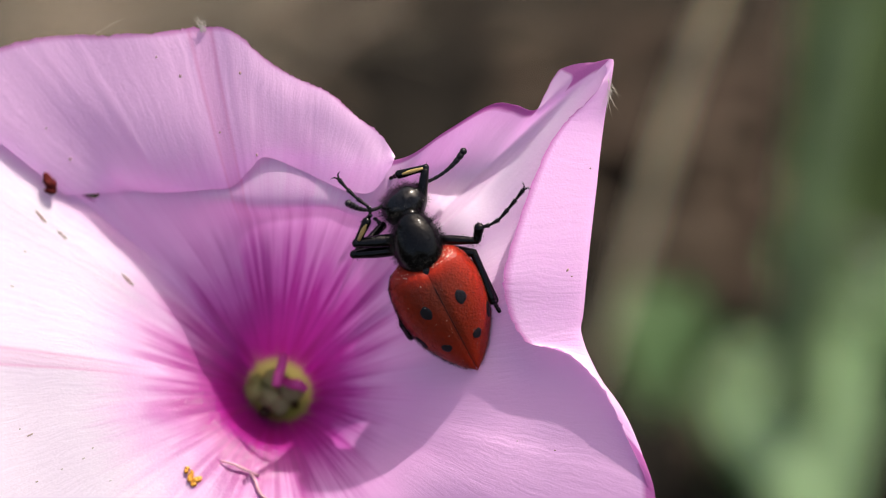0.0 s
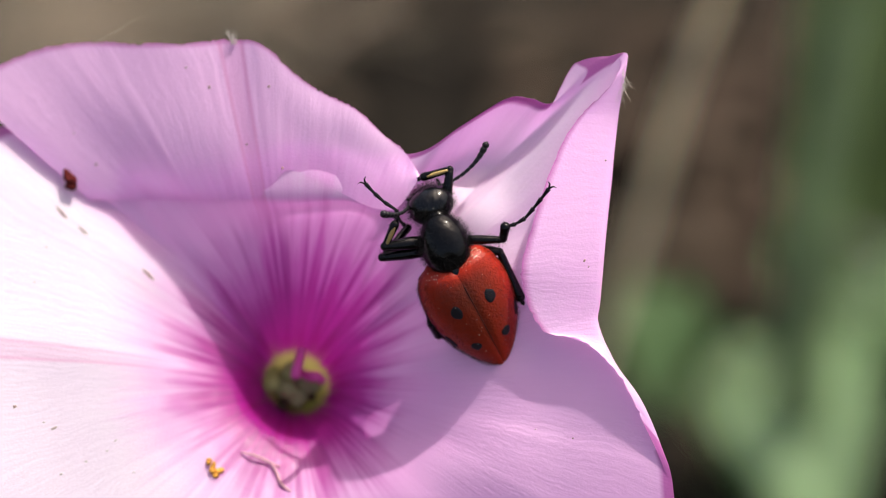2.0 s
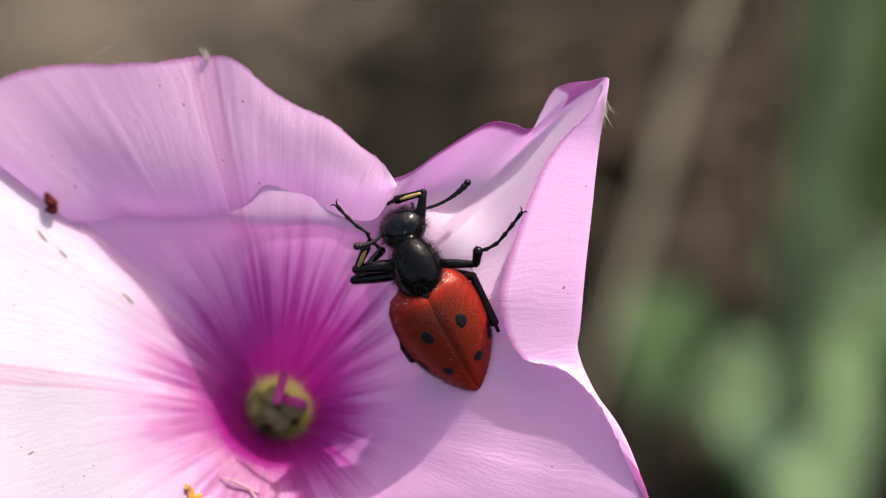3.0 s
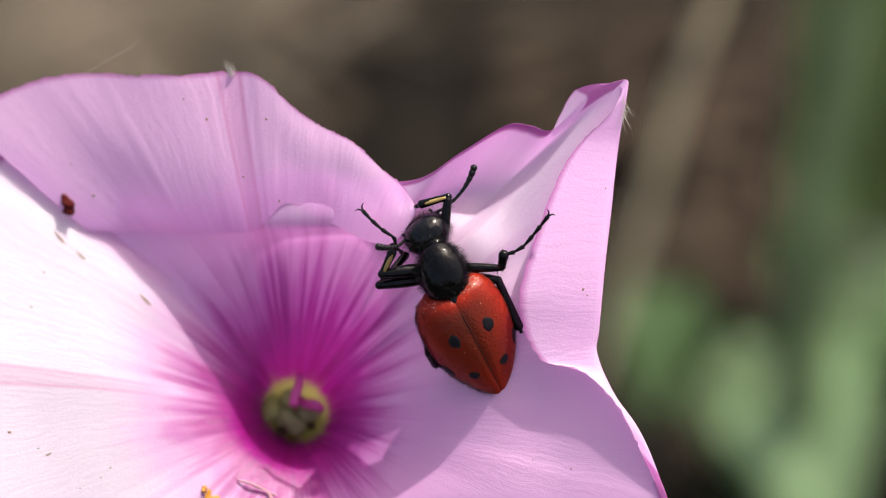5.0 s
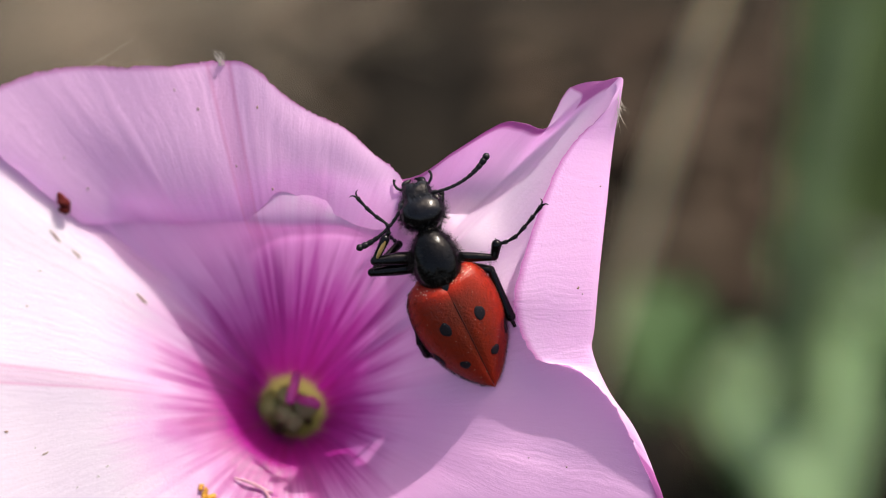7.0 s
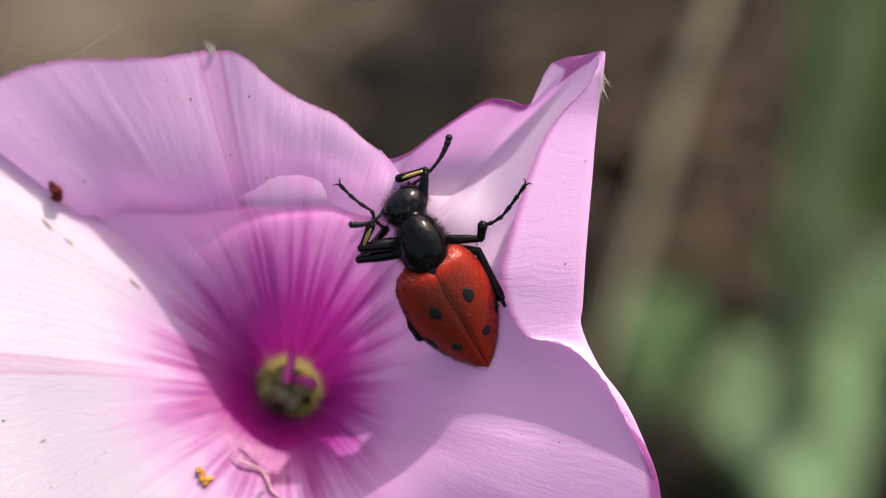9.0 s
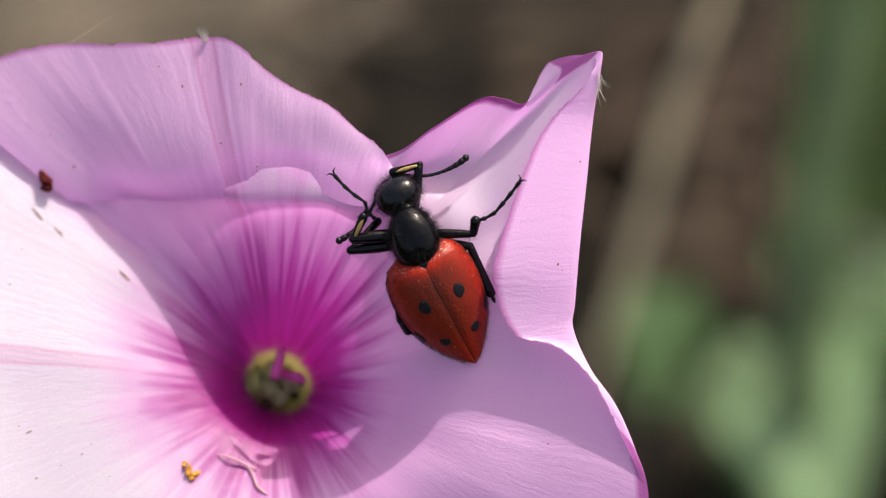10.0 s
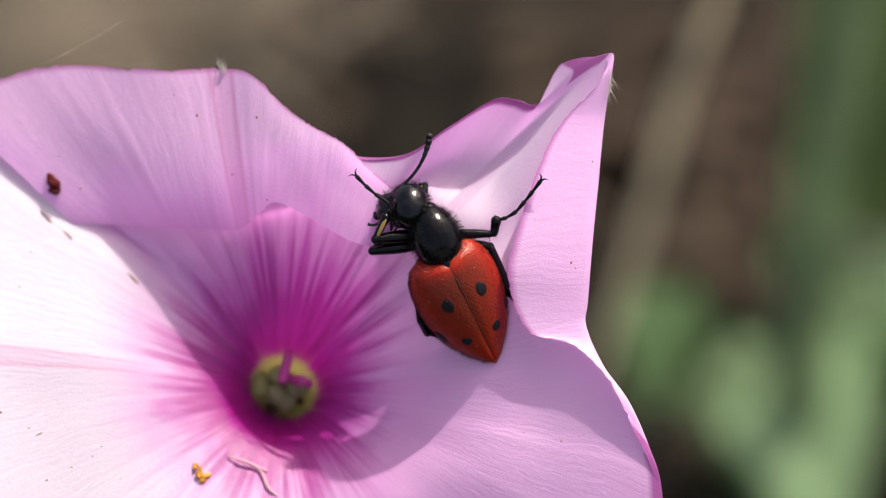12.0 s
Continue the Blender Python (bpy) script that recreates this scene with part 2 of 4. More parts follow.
# where the wall bends on its way to the rim: spoke azimuth, reach and height (mm)
CREASES = {33.4: (17.0, -0.8), 38.3: (17.5, -0.75), 43.4: (18.0, -0.85), 45: (18.0, -1.3), 46.2: (17.6, -1.75), 47.2: (17.2, -2.0), 50.1: (16.8, -2.0), 53.1: (16.4, -1.7), 56.8: (14.8, -1.1), 61.6: (11.9, -0.5),
           74: (11.3, -0.35), 90: (10.9, -1.1), 98: (10.98, -1.65), 106: (11.6, -2.2), 114: (12.2, -3.0), 122: (13.1, -3.8), 130: (14.6, -4.7)}
# the lobes that lie open
OPEN_LOBES = [
    (156, 10.6, -4.0, 24, -2.7), (174, 10.5, -2.8, 23, -0.4), (210, 9.5, -2.1, 21, 1.5), (246, 8.4, -2.0, 21.5, 2.4), (282, 8.4, -1.8, 20, 2.2),
    (318, 9.4, -1.0, 23.8, 0.4),
]
SPOKES = FOLDED_LOBE + BACK_WALL + OPEN_LOBES
# the margin that is folded in over the wall: spoke azimuth, shift right, up and towards the camera (mm) from the fold
FOLDS = {-10.3: (-1.0, 1.9, 0.2), -3.9: (-1.3, 1.9, 0.35), 2.2: (-2.05, 1.7, 0.35), 10.6: (-3.25, -0.35, 0.4), 14.8: (-4.5, 0.5, 0.45), 24.5: (-4.8, -0.6, 0.6), 33.4: (-3.4, 0.8, 0.5), 38.3: (-2.2, 0.6, 0.6), 43.4: (-0.5, -0.6, 0.4), 46.2: (-0.35, 1.1, 0.45)}


def at(azimuth, reach, height):
    a = radians(azimuth)
    return np.array((reach * math.cos(a), reach * math.sin(a), height))


TUBE = np.array((-0.7, -1.1, 0.0))


def tint_reach(p):
    """How far out a point lies for the petal's colouring (0 in the throat, 0.66 far out), and how far painted sunlight
    whitens its lobe.
    """
    r = math.hypot(p[0], p[1])
    p = p - TUBE * max(0, 1 - r / 7)
    r = math.hypot(p[0], p[1])
    lean = min(1, max(0, (r - 2.2) / 3))
    a = math.degrees(math.atan2(p[1], p[0])) % 360
    # the last term thins the purple rightwards, painting a lit zone beside the throat
    r *= 1.05 + (0.15 - (0.27 if p[1] > 0 else 0.12) * p[1] / max(r, 0.1) - 0.16 * math.exp(-((a - 272) / 34) ** 2) + 0.38 * math.exp(-(((a + 178) % 360 - 180) / 32) ** 2)) * lean
    # sunlight on the open left lobes is painted in as a whiter colour
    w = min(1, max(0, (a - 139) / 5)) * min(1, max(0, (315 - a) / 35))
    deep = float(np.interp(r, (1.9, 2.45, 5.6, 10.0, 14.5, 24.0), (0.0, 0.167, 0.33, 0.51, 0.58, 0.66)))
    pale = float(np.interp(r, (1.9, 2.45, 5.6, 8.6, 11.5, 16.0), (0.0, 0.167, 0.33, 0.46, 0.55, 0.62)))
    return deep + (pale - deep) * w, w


def sun_paleness(azimuth, along):
    """How white the inner face is on its way out: sunlight painted on the floor behind the beetle and on the strip
    above the crease.
    """
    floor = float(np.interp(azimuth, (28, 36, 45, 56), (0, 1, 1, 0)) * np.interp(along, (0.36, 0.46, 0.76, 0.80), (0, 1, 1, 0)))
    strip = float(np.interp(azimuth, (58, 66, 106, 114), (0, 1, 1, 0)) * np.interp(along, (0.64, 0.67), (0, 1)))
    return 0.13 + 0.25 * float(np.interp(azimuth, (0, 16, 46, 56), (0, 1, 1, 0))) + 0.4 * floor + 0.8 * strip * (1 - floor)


def corolla_mesh(rows=60, per=12):
    columns = []
    for i, (az, r1, z1, r2, z2) in enumerate(SPOKES):
        mid, rim = at(az, r1, z1), at(az, r2, z2)
        fold = FOLDS.get(az)
        tip = rim + (np.array(fold) if fold else (rim - mid) * 0.02)
        half = at(az, *CREASES[az]) if az in CREASES else mid * 0.5 + rim * 0.5 + np.array((0, 0, -0.15))
        columns.append((at(az, 1.0, -12.0) + TUBE, at(az, 2.05, -9.2) + TUBE, at(az, 3.9 + 0.3 * math.sin(radians(az)), -6.4 + 1.9 * max(0, math.cos(radians(az - 232)))) + TUBE * 0.5, mid, half, rim, tip))
    columns.append(columns[0])
    columns = np.array([columns[-2], *columns, columns[1]])
    turns = [SPOKES[-1][0] - 360, *[q[0] for q in SPOKES], SPOKES[0][0] + 360, SPOKES[1][0] + 360]
    bend = lambda a, b, c, d, t: 0.5 * (2 * b + (c - a) * t + (2 * a - 5 * b + 4 * c - d) * t * t + (3 * b - a - 3 * c + d) * t ** 3)
    us, vs = [], []
    bm = bmesh.new()
    uv = bm.loops.layers.uv.new("uv")
    tone = bm.loops.layers.uv.new("tone")
    grid = []
    count = len(SPOKES)
    for i in range(count):
        for j in range(per):
            t = j / per
            a, b, c, d = columns[i:i + 4]
            col = bend(a, b, c, d, t)
            line = spline(col, rows)
            u = bend(*turns[i:i + 4], t) / 360
            us.append(u)
            for k, p in enumerate(line):
                s = k / rows
                ripple = noise.noise(Vector((u * 42, s * 2.0, 3))) * 0.12 * s + noise.noise(Vector((u * 130, s * 5.0, 9))) * 0.05 * max(0, s - 0.6)
                p[2] += ripple
                if k == rows and SPOKES[i][0] in FOLDS:
                    p[0] += 0.14 * noise.noise(Vector((u * 900, 1, 4))) + 0.08 * noise.noise(Vector((u * 2300, 1, 6)))
                    p[1] += 0.10 * noise.noise(Vector((u * 900, 7, 4)))
            grid.append([bm.verts.new(Vector(p) * MM) for p in line])
            edge = rows if SPOKES[i][0] in FOLDS else rows * 5 // 6 if 136 < SPOKES[i][0] or SPOKES[i][0] < 62 else rows + 9
            folded = SPOKES[i][0] in FOLDS
            vs.append([(deep, 0.42 if folded and k > rows * 5 // 6 else max(sun_paleness(u * 360, k / rows), w), float(k >= edge)) for k, (deep, w) in enumerate(map(tint_reach, line))])
    n = len(grid)
    us.append(us[0] + 1)
    floor = bm.faces.new([line[0] for line in grid])
    for loop in floor.loops:
        loop[uv].uv = (0, 0)
    for i in range(n):
        for k in range(rows):
            f = bm.faces.new((grid[i][k], grid[(i + 1) % n][k], grid[(i + 1) % n][k + 1], grid[i][k + 1]))
            for loop, (ii, kk) in zip(f.loops, ((i, k), (i + 1, k), (i + 1, k + 1), (i, k + 1))):
                loop[uv].uv = (us[ii], vs[ii % n][kk][0])
                loop[tone].uv = vs[ii % n][kk][1:]
    return bm


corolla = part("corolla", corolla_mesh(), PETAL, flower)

# the standing lobe that the beetle has cut loose along its foot; its foot line and its rim, from one side to the other: azimuth, reach, height
FOOT = [(140.0, 17.0, -5.05), (131.0, 14.6, -4.78), (124.0, 13.2, -4.0), (118.0, 12.4, -3.3), (110.0, 11.75, -2.5), (103.0, 11.45, -1.98), (97.0, 12.2, -1.48), (92.2, 12.87, -1.15), (82.3, 12.15, -0.68), (75.5, 11.75, -0.26), (68.0, 11.6, 0.1), (61.3, 12.2, 0.3), (60.1, 14.01, 0.5)]
RIM = [(139.9, 27.27, -4.5), (131.7, 26.27, -4.6), (123.9, 24.68, -4.1), (116.6, 22.83, -3.4), (108.3, 21.56, -2.7), (101.6, 21.14, -2.2), (96.6, 20.48, -1.6), (90.0, 18.34, -1.1), (83.4, 17.33, -0.65), (78.4, 16.87, -0.3), (71.6, 15.89, 0.0), (65.4, 15.37, 0.15), (60.5, 14.63, 0.4)]
HINGE = Vector((-3.0, 11.0, -2.2)) * MM


def lobe_mesh(rows=56, per=20):
    bm = bmesh.new()
    uv = bm.loops.layers.uv.new("uv")
    tone = bm.loops.layers.uv.new("tone")
    n = per * (len(FOOT) - 1)
    foot, rim = spline([at(*p) for p in FOOT], n), spline([at(*p) for p in RIM], n)
    grid, tints = [], []
    for i in range(n + 1):
        line, tint = [], []
        length = np.linalg.norm(rim[i] - foot[i])
        for k in range(rows + 1):
            s = k / rows
            p = foot[i] * (1 - s) + rim[i] * s
            left = min(1, max(0, (6.5 * per - i) / (4 * per)))
            p[2] += (0.2 + 0.5 * left * min(1, i / (2.5 * per))) * math.sin(math.pi * s ** (1 - 0.34 * left)) * min(1, length / 8) + noise.noise(Vector((i * 0.72 / per, s * 2.0, 5))) * 0.25 * s + noise.noise(Vector((i * 4.0 / per, s * 1.5, 7))) * 0.02
            if k == rows:
                p += (rim[i] - foot[i]) / length * (0.12 * noise.noise(Vector((i * 7.0 / per, 1, 1))) + 0.10 * noise.noise(Vector((i * 2.5 / per, 4, 1))) + 0.09 * noise.noise(Vector((i * 17.0 / per, 8, 1))))
            line.append(bm.verts.new(Vector(p) * MM - HINGE))
            own = tint_reach(p)[0]
            tint.append((math.degrees(math.atan2(p[1], p[0])) / 360, own + (max(0.53 + 0.1 * s, own) - own) * (1 - left), max(0.0, 1 - (rows - k) * 0.55)))
        grid.append(line)
        tints.append(tint)
    for i in range(n):
        for k in range(rows):
            f = bm.faces.new((grid[i][k], grid[i][k + 1], grid[i + 1][k + 1], grid[i + 1][k]))
            for loop, (ii, kk) in zip(f.loops, ((i, k), (i, k + 1), (i + 1, k + 1), (i + 1, k))):
                loop[uv].uv = tints[ii][kk][:2]
                loop[tone].uv = (0.25, tints[ii][kk][2])
    return bm


lobe = part("standing_lobe", lobe_mesh(), PETAL, flower, "standing petal lobe, cut loose along its foot")
lobe.location = HINGE
surface = bmesh.new()
surface.from_mesh(lobe.data)
lobe_tree = BVHTree.FromBMesh(surface)
surface.free()


# ---- the beetle ----
beetle = tagged(new("blister_beetle"), "black and red spotted blister beetle feeding on the petal", "beetle")
# its own space: y ahead, x to its right side, z up from its back; the origin is where the wing cases meet the collar
BODY = Matrix.Translation((9.1 * MM, 6.37 * MM, 1.85 * MM)) @ pose(0, 0, 0, 0, 0, 28.3)
WING_LENGTH, WING_DROP = 7.55, 21.0


def hairs(places, length, parent, material, lean=0.5, name="hairs", seed=1, radius=0.014):
    """Fine tapered bristles at (place, normal) pairs, in mm."""
    rng = random.Random(seed)
    verts, faces = [], []
    for p, n in places:
        d = (Vector(n).normalized() + Vector((rng.uniform(-1, 1), rng.uniform(-1, 1), rng.uniform(-1, 1))) * lean).normalized()
        q = d.orthogonal().normalized()
        w = d.cross(q)
        ln = length * rng.uniform(0.5, 1.15)
        k = len(verts)
        for a in range(3):
            verts.append((Vector(p) - d * 0.03 + (q * math.cos(a * 2.1) + w * math.sin(a * 2.1)) * radius) * MM)
        verts.append((Vector(p) + d * ln + q * ln * 0.12) * MM)
        faces += [(k, k + 1, k + 3), (k + 1, k + 2, k + 3), (k + 2, k, k + 3)]
    me = bpy.data.meshes.new(name)
    me.from_pydata(verts, [], faces)
    me.materials.append(material)
    ob = new(name, me)
    ob.parent = parent
    return tagged(ob, "fine black bristles" if material == HAIR else "", kind="stuff")


def smooth_table(x, xs, ys):
    """A smooth curve through a short table."""
    k = max(0, min(len(xs) - 2, sum(q <= x for q in xs) - 1))
    t = (x - xs[k]) / (xs[k + 1] - xs[k])
    a, b, c, d = (ys[max(0, min(len(ys) - 1, k + j))] for j in (-1, 0, 1, 2))
    return 0.5 * (2 * b + (c - a) * t + (2 * a - 5 * b + 4 * c - d) * t * t + (3 * b - a - 3 * c + d) * t ** 3)


def wing_half(s):
    return max(0.02, smooth_table(s, (0, 0.04, 0.12, 0.3, 0.5, 0.7, 0.85, 0.95, 1.0), (1.35, 2.05, 2.45, 2.66, 2.56, 2.08, 1.38, 0.68, 0.02)))


def wing_point(s, a, side, lift=0.0):
    """A point of the wing case: s from base to tip, a from the seam (0) round to the edge (1)."""
    w = wing_half(s)
    ang = a * 1.72
    top = 0.55 * math.sin(math.pi * min(1, s ** 0.75)) - 0.75 * max(0, 1 - s / 0.10) ** 2
    deep = 1.55 * (w / 2.56) ** 0.7
    x = (w + lift) * math.sin(min(ang, math.pi / 2)) - 0.5 * max(0, ang - 1.57)
    z = top + lift - deep * (1 - math.cos(ang)) - 0.05 * math.exp(-(a / 0.05) ** 2)
    return Matrix.Rotation(radians(WING_DROP), 3, "X") @ Vector((side * (x + 0.012), 0.85 - s * WING_LENGTH - (0.38 * (2 * min(a, 1) - 1) ** 2 - 0.1) * max(0, 1 - s * 4), z)) + Vector((0.18, 0, 0.25))


def wing_mesh(side):
    bm = bmesh.new()
    uv = bm.loops.layers.uv.new("uv")
    na, ns = 26, 48
    grid = [[bm.verts.new(wing_point((i / ns) ** 1.1, k / na, side) * MM) for k in range(na + 1)] for i in range(ns + 1)]
    for i in range(ns):
        for k in range(na):
            corners = [(i, k), (i + 1, k), (i + 1, k + 1), (i, k + 1)]
            corners = corners if side < 0 else corners[::-1]
            f = bm.faces.new([grid[a][b] for a, b in corners])
            for loop, (a, b) in zip(f.loops, corners):
                loop[uv].uv = (b / na, a / ns)
    return bm


def spot_mesh(side, s0, a0, rs, ra):
    bm = bmesh.new()
    mid = bm.verts.new(wing_point(s0, a0, side, 0.03) * MM)
    rings = []
    for r in (0.5, 0.9, 1.0):
        rings.append([bm.verts.new(wing_point(s0 + rs * r * math.cos(t) * (1 + 0.12 * math.sin(3 * t + s0 * 9)), a0 + ra * r * math.sin(t), side, 0.025 if r < 1 else 0.006) * MM) for t in (2 * math.pi * k / 20 for k in range(20))])
    for k in range(20):
        bm.faces.new((mid, rings[0][k], rings[0][(k + 1) % 20]))
        for a, b in zip(rings, rings[1:]):
            bm.faces.new((a[k], b[k], b[(k + 1) % 20], a[(k + 1) % 20]))
    bmesh.ops.recalc_face_normals(bm, faces=bm.faces[:])
    return bm


rng = random.Random(5)
for side in (-1, 1):
    wing = part("wing_case", wing_mesh(side), RED, beetle, "red wing case with black spots")
    for s0, a0, rs, ra in ((0.37, 0.25, 0.058, 0.080), (0.71, 0.29, 0.038, 0.095), (0.61, 0.68, 0.066, 0.080)):
        part("spot", spot_mesh(side, s0, a0, rs, ra), SPOT, wing, "round black spot")
    places = []
    for i in range(2200):
        s, a = rng.uniform(0.01, 0.97), rng.uniform(0.05, 1.0) ** 0.6
        p = wing_point(s, a, side)
        n = (wing_point(s, a, side, 0.2) - p).normalized()
        places.append((p, n + Matrix.Rotation(radians(WING_DROP), 3, "X") @ Vector((0, -0.9, 0))))
    hairs(places, 0.22, wing, HAIR, 0.35, seed=side + 4, radius=0.005)
    # a longer fringe round the edge
    places = []
    for i in range(700):
        s, a = rng.uniform(0.0, 0.9), rng.uniform(0.7, 1.0)
        p = wing_point(s, a, side)
        places.append((p, wing_point(s, a, side, 0.2) - p))
    hairs(places, 0.25, wing, HAIR, 0.5, seed=side + 14, radius=0.006)
    # pale pollen dust caught in the hair, thickest along the shoulder
    bm = bmesh.new()
    thick = 90 if side > 0 else 22
    for i in range(thick + 40):
        s, a = (rng.uniform(0.0, 0.07), rng.uniform(0.08, 0.6)) if i < thick else (rng.uniform(0.02, 0.9), rng.uniform(0.0, 0.9))
        p = wing_point(s, a, side, 0.02)
        bmesh.ops.create_icosphere(bm, subdivisions=1, radius=(rng.uniform(0.012, 0.034) if i < thick else rng.uniform(0.008, 0.02)) * MM, matrix=Matrix.Translation(p * MM))
    tagged(part("pollen_dust", bm, DUST, wing), "pale yellow pollen grains", kind="stuff")

seam = tube(bmesh.new(), [wing_point(q, 0.0, 1, -0.02) for q in (0.03, 0.2, 0.4, 0.6, 0.8, 0.97)], (0.05, 0.045, 0.04, 0.04, 0.035, 0.02), 24, 6)
part("seam", seam, SEAM, beetle, "dark seam between the wing cases")

bm = blob(bmesh.new(), wing_point(0.055, 0.0, 1, 0.02), (0.24, 0.5, 0.10), (WING_DROP - 18, 0, 0), 16)
part("scutellum", bm, BLACK, beetle, "small black shield at the head of the seam")


def dust(places, parent, seed):
    """Pale grains of pollen at places (mm)."""
    rng = random.Random(seed)
    bm = bmesh.new()
    for p in places:
        bmesh.ops.create_icosphere(bm, subdivisions=1, radius=rng.uniform(0.010, 0.026) * MM, matrix=Matrix.Translation(Vector(p) * MM))
    return tagged(part("pollen_dust", bm, DUST, parent), "pale yellow pollen grains", kind="stuff")


# collar, turned a little to the right of the body's line
TURN = Matrix.Rotation(radians(-12), 4, "Z")
bm = bmesh.new()
blob(bm, (0, 2.0, -0.2), (1.40, 1.68, 1.2), (0, 0, 0), 32)
for v in bm.verts:
    y = v.co.y / MM
    v.co.x *= 1 + 0.10 * max(0, min(1, (2.2 - y) / 2)) - 0.12 * max(0, y - 2.4) + 0.10 * ((y - 2.0) / 1.68) ** 2
    v.co.y += 0.14 * (y - 2.0) * MM
    v.co.z -= 0.10 * MM * math.exp(-((y - 1.1) / 0.35) ** 2 - (v.co.x / MM / 0.4) ** 2)
blob(bm, (0, 0.25, -1.0), (1.4, 0.9, 0.8), (24, 0, 0), 24)
blob(bm, (0, 3.6, -0.3), (0.62, 0.5, 0.6), (0, 0, 0), 20)
bmesh.ops.transform(bm, matrix=TURN, verts=bm.verts[:])
collar = part("collar", bm, BLACK, beetle, "shiny black collar plate")
places = []
for i in range(2800):
    th, z = rng.uniform(0, 2 * math.pi), rng.uniform(-0.35, 1)
    q = math.sqrt(1 - z * z)
    n = Vector((q * math.cos(th), q * math.sin(th), z))
    if z > 0.6 and rng.random() < 0.6:
        continue
    places.append((TURN @ Vector((1.39 * n.x, 2.0 + 1.64 * n.y, -0.2 + 1.19 * n.z)), TURN @ n))
dust([p for p, n in places[::70]], collar, 3)
hairs(places, 0.5, collar, HAIR, 0.5, seed=9, radius=0.008)
bm = blob(bmesh.new(), (0, -2.3, -3.3), (1.6, 2.7, 0.7), (WING_DROP, 0, 0), 24)
part("abdomen", bm, DULL_BLACK, beetle, "dull black belly under the wing cases")

NECK = Vector((0.80, 3.72, -0.2)) * MM


def head_mesh():
    """A rounded crown that narrows to a blunt muzzle, lofted along y."""
    bm = bmesh.new()
    ys = (-0.12, 0.0, 0.2, 0.55, 1.0, 1.45, 1.85, 2.2, 2.6, 2.95, 3.1)
    wide = (0.1, 0.52, 0.92, 1.24, 1.36, 1.27, 1.04, 0.86, 0.83, 0.72, 0.1)
    high = (0.1, 0.5, 0.8, 1.0, 1.06, 0.98, 0.82, 0.66, 0.56, 0.42, 0.08)
    mids = (-0.1, -0.08, -0.04, 0.0, 0.02, 0.0, -0.08, -0.16, -0.24, -0.34, -0.38)
    n, sides = 44, 36
    rings = []
    for i in range(n + 1):
        y = ys[0] + (ys[-1] - ys[0]) * i / n
        w, h, m = (smooth_table(y, ys, q) for q in (wide, high, mids))
        ring = []
        for k in range(sides):
            a = 2 * math.pi * k / sides
            c, s = math.cos(a), math.sin(a)
            dent = 0.10 * math.exp(-((y - 2.0) / 0.22) ** 2 - (c / 0.35) ** 2) if s > 0 else 0
            notch = 0.16 * math.exp(-((c * w) / 0.16) ** 2) * max(0, (y - 2.6) / 0.5)
            ring.append(bm.verts.new(Vector((w * math.copysign(abs(c) ** 0.9, c), y - notch, m + h * math.copysign(abs(s) ** 0.9, s) - dent)) * MM))
        rings.append(ring)
    for a, b in zip(rings, rings[1:]):
        for k in range(sides):
            bm.faces.new((a[k], b[k], b[(k + 1) % sides], a[(k + 1) % sides]))
    bm.faces.new(rings[0])
    bm.faces.new(rings[-1][::-1])
    bmesh.ops.recalc_face_normals(bm, faces=bm.faces[:])
    return bm


bm = head_mesh()
head = part("head", bm, PITTED, beetle, "shiny black hairy head")
head.location = NECK
places = []
for i in range(2600):
    th, z = rng.uniform(0, 2 * math.pi), rng.uniform(-0.6, 1)
    q = math.sqrt(1 - z * z)
    n = Vector((q * math.cos(th), q * math.sin(th), z))
    if z > 0.6 and rng.random() < 0.45:
        continue
    if rng.random() < 0.55:
        places.append((Vector((1.35 * n.x, 0.98 + 1.12 * n.y, 0.05 + n.z)), n))
    elif n.y > -0.2:
        places.append((Vector((0.90 * n.x, 1.95 + 0.85 * n.y, -0.12 + 0.72 * n.z)), n))
dust([p for p, n in places[::55]], head, 4)
hairs(places, 0.46, head, HAIR, 0.55, seed=11, radius=0.008)
for side in (-1, 1):
    part("eye", blob(bmesh.new(), (side * 1.00, 1.55, 0.05), (0.34, 0.46, 0.46), (0, 0, 0), 16), EYE, head)
    part("jaw", tube(bmesh.new(), [(side * 0.45, 2.8, -0.4), (side * 0.52, 3.1, -0.45), (side * 0.12, 3.3, -0.5)], (0.26, 0.2, 0.05)), BLACK, head)
    part("feeler", tube(bmesh.new(), [(side * 0.65, 2.7, -0.5), (side * 1.0, 2.95, -0.35), (side * 1.12, 3.25, -0.3), (side * 1.05, 3.5, -0.3)], (0.07, 0.09, 0.07, 0.10), 10), DULL_BLACK, head)


def antenna_mesh(side):
    """Eleven joined beads along a bow, the last ones thicker; starts at the origin and points along y."""
    bm = bmesh.new()
    n = 88
    pts, radii = [], []
    for i in range(n + 1):
        q = i / n
        bead = q * 11
        thick = 0.10 + 0.02 * q + 0.125 * max(0, (q - 0.55) / 0.45) ** 1.2
        notch = 0.22 * (0.5 + 0.5 * math.cos(bead * 2 * math.pi)) ** 3
        end = math.sqrt(max(0.02, 1 - max(0, (q - 0.93) / 0.07) ** 2))
        radii.append(thick * (1 - notch) * end)
        a = radians(-54.4) * (q - 0.35) * side
        if pts:
            x, y, z = pts[-1]
            pts.append((x + math.sin(a) * 4.15 / n, y + math.cos(a) * 4.15 / n, z))
        else:
            pts.append((0, 0, 0))
    return tube(bm, pts, radii, n * 2, 10)


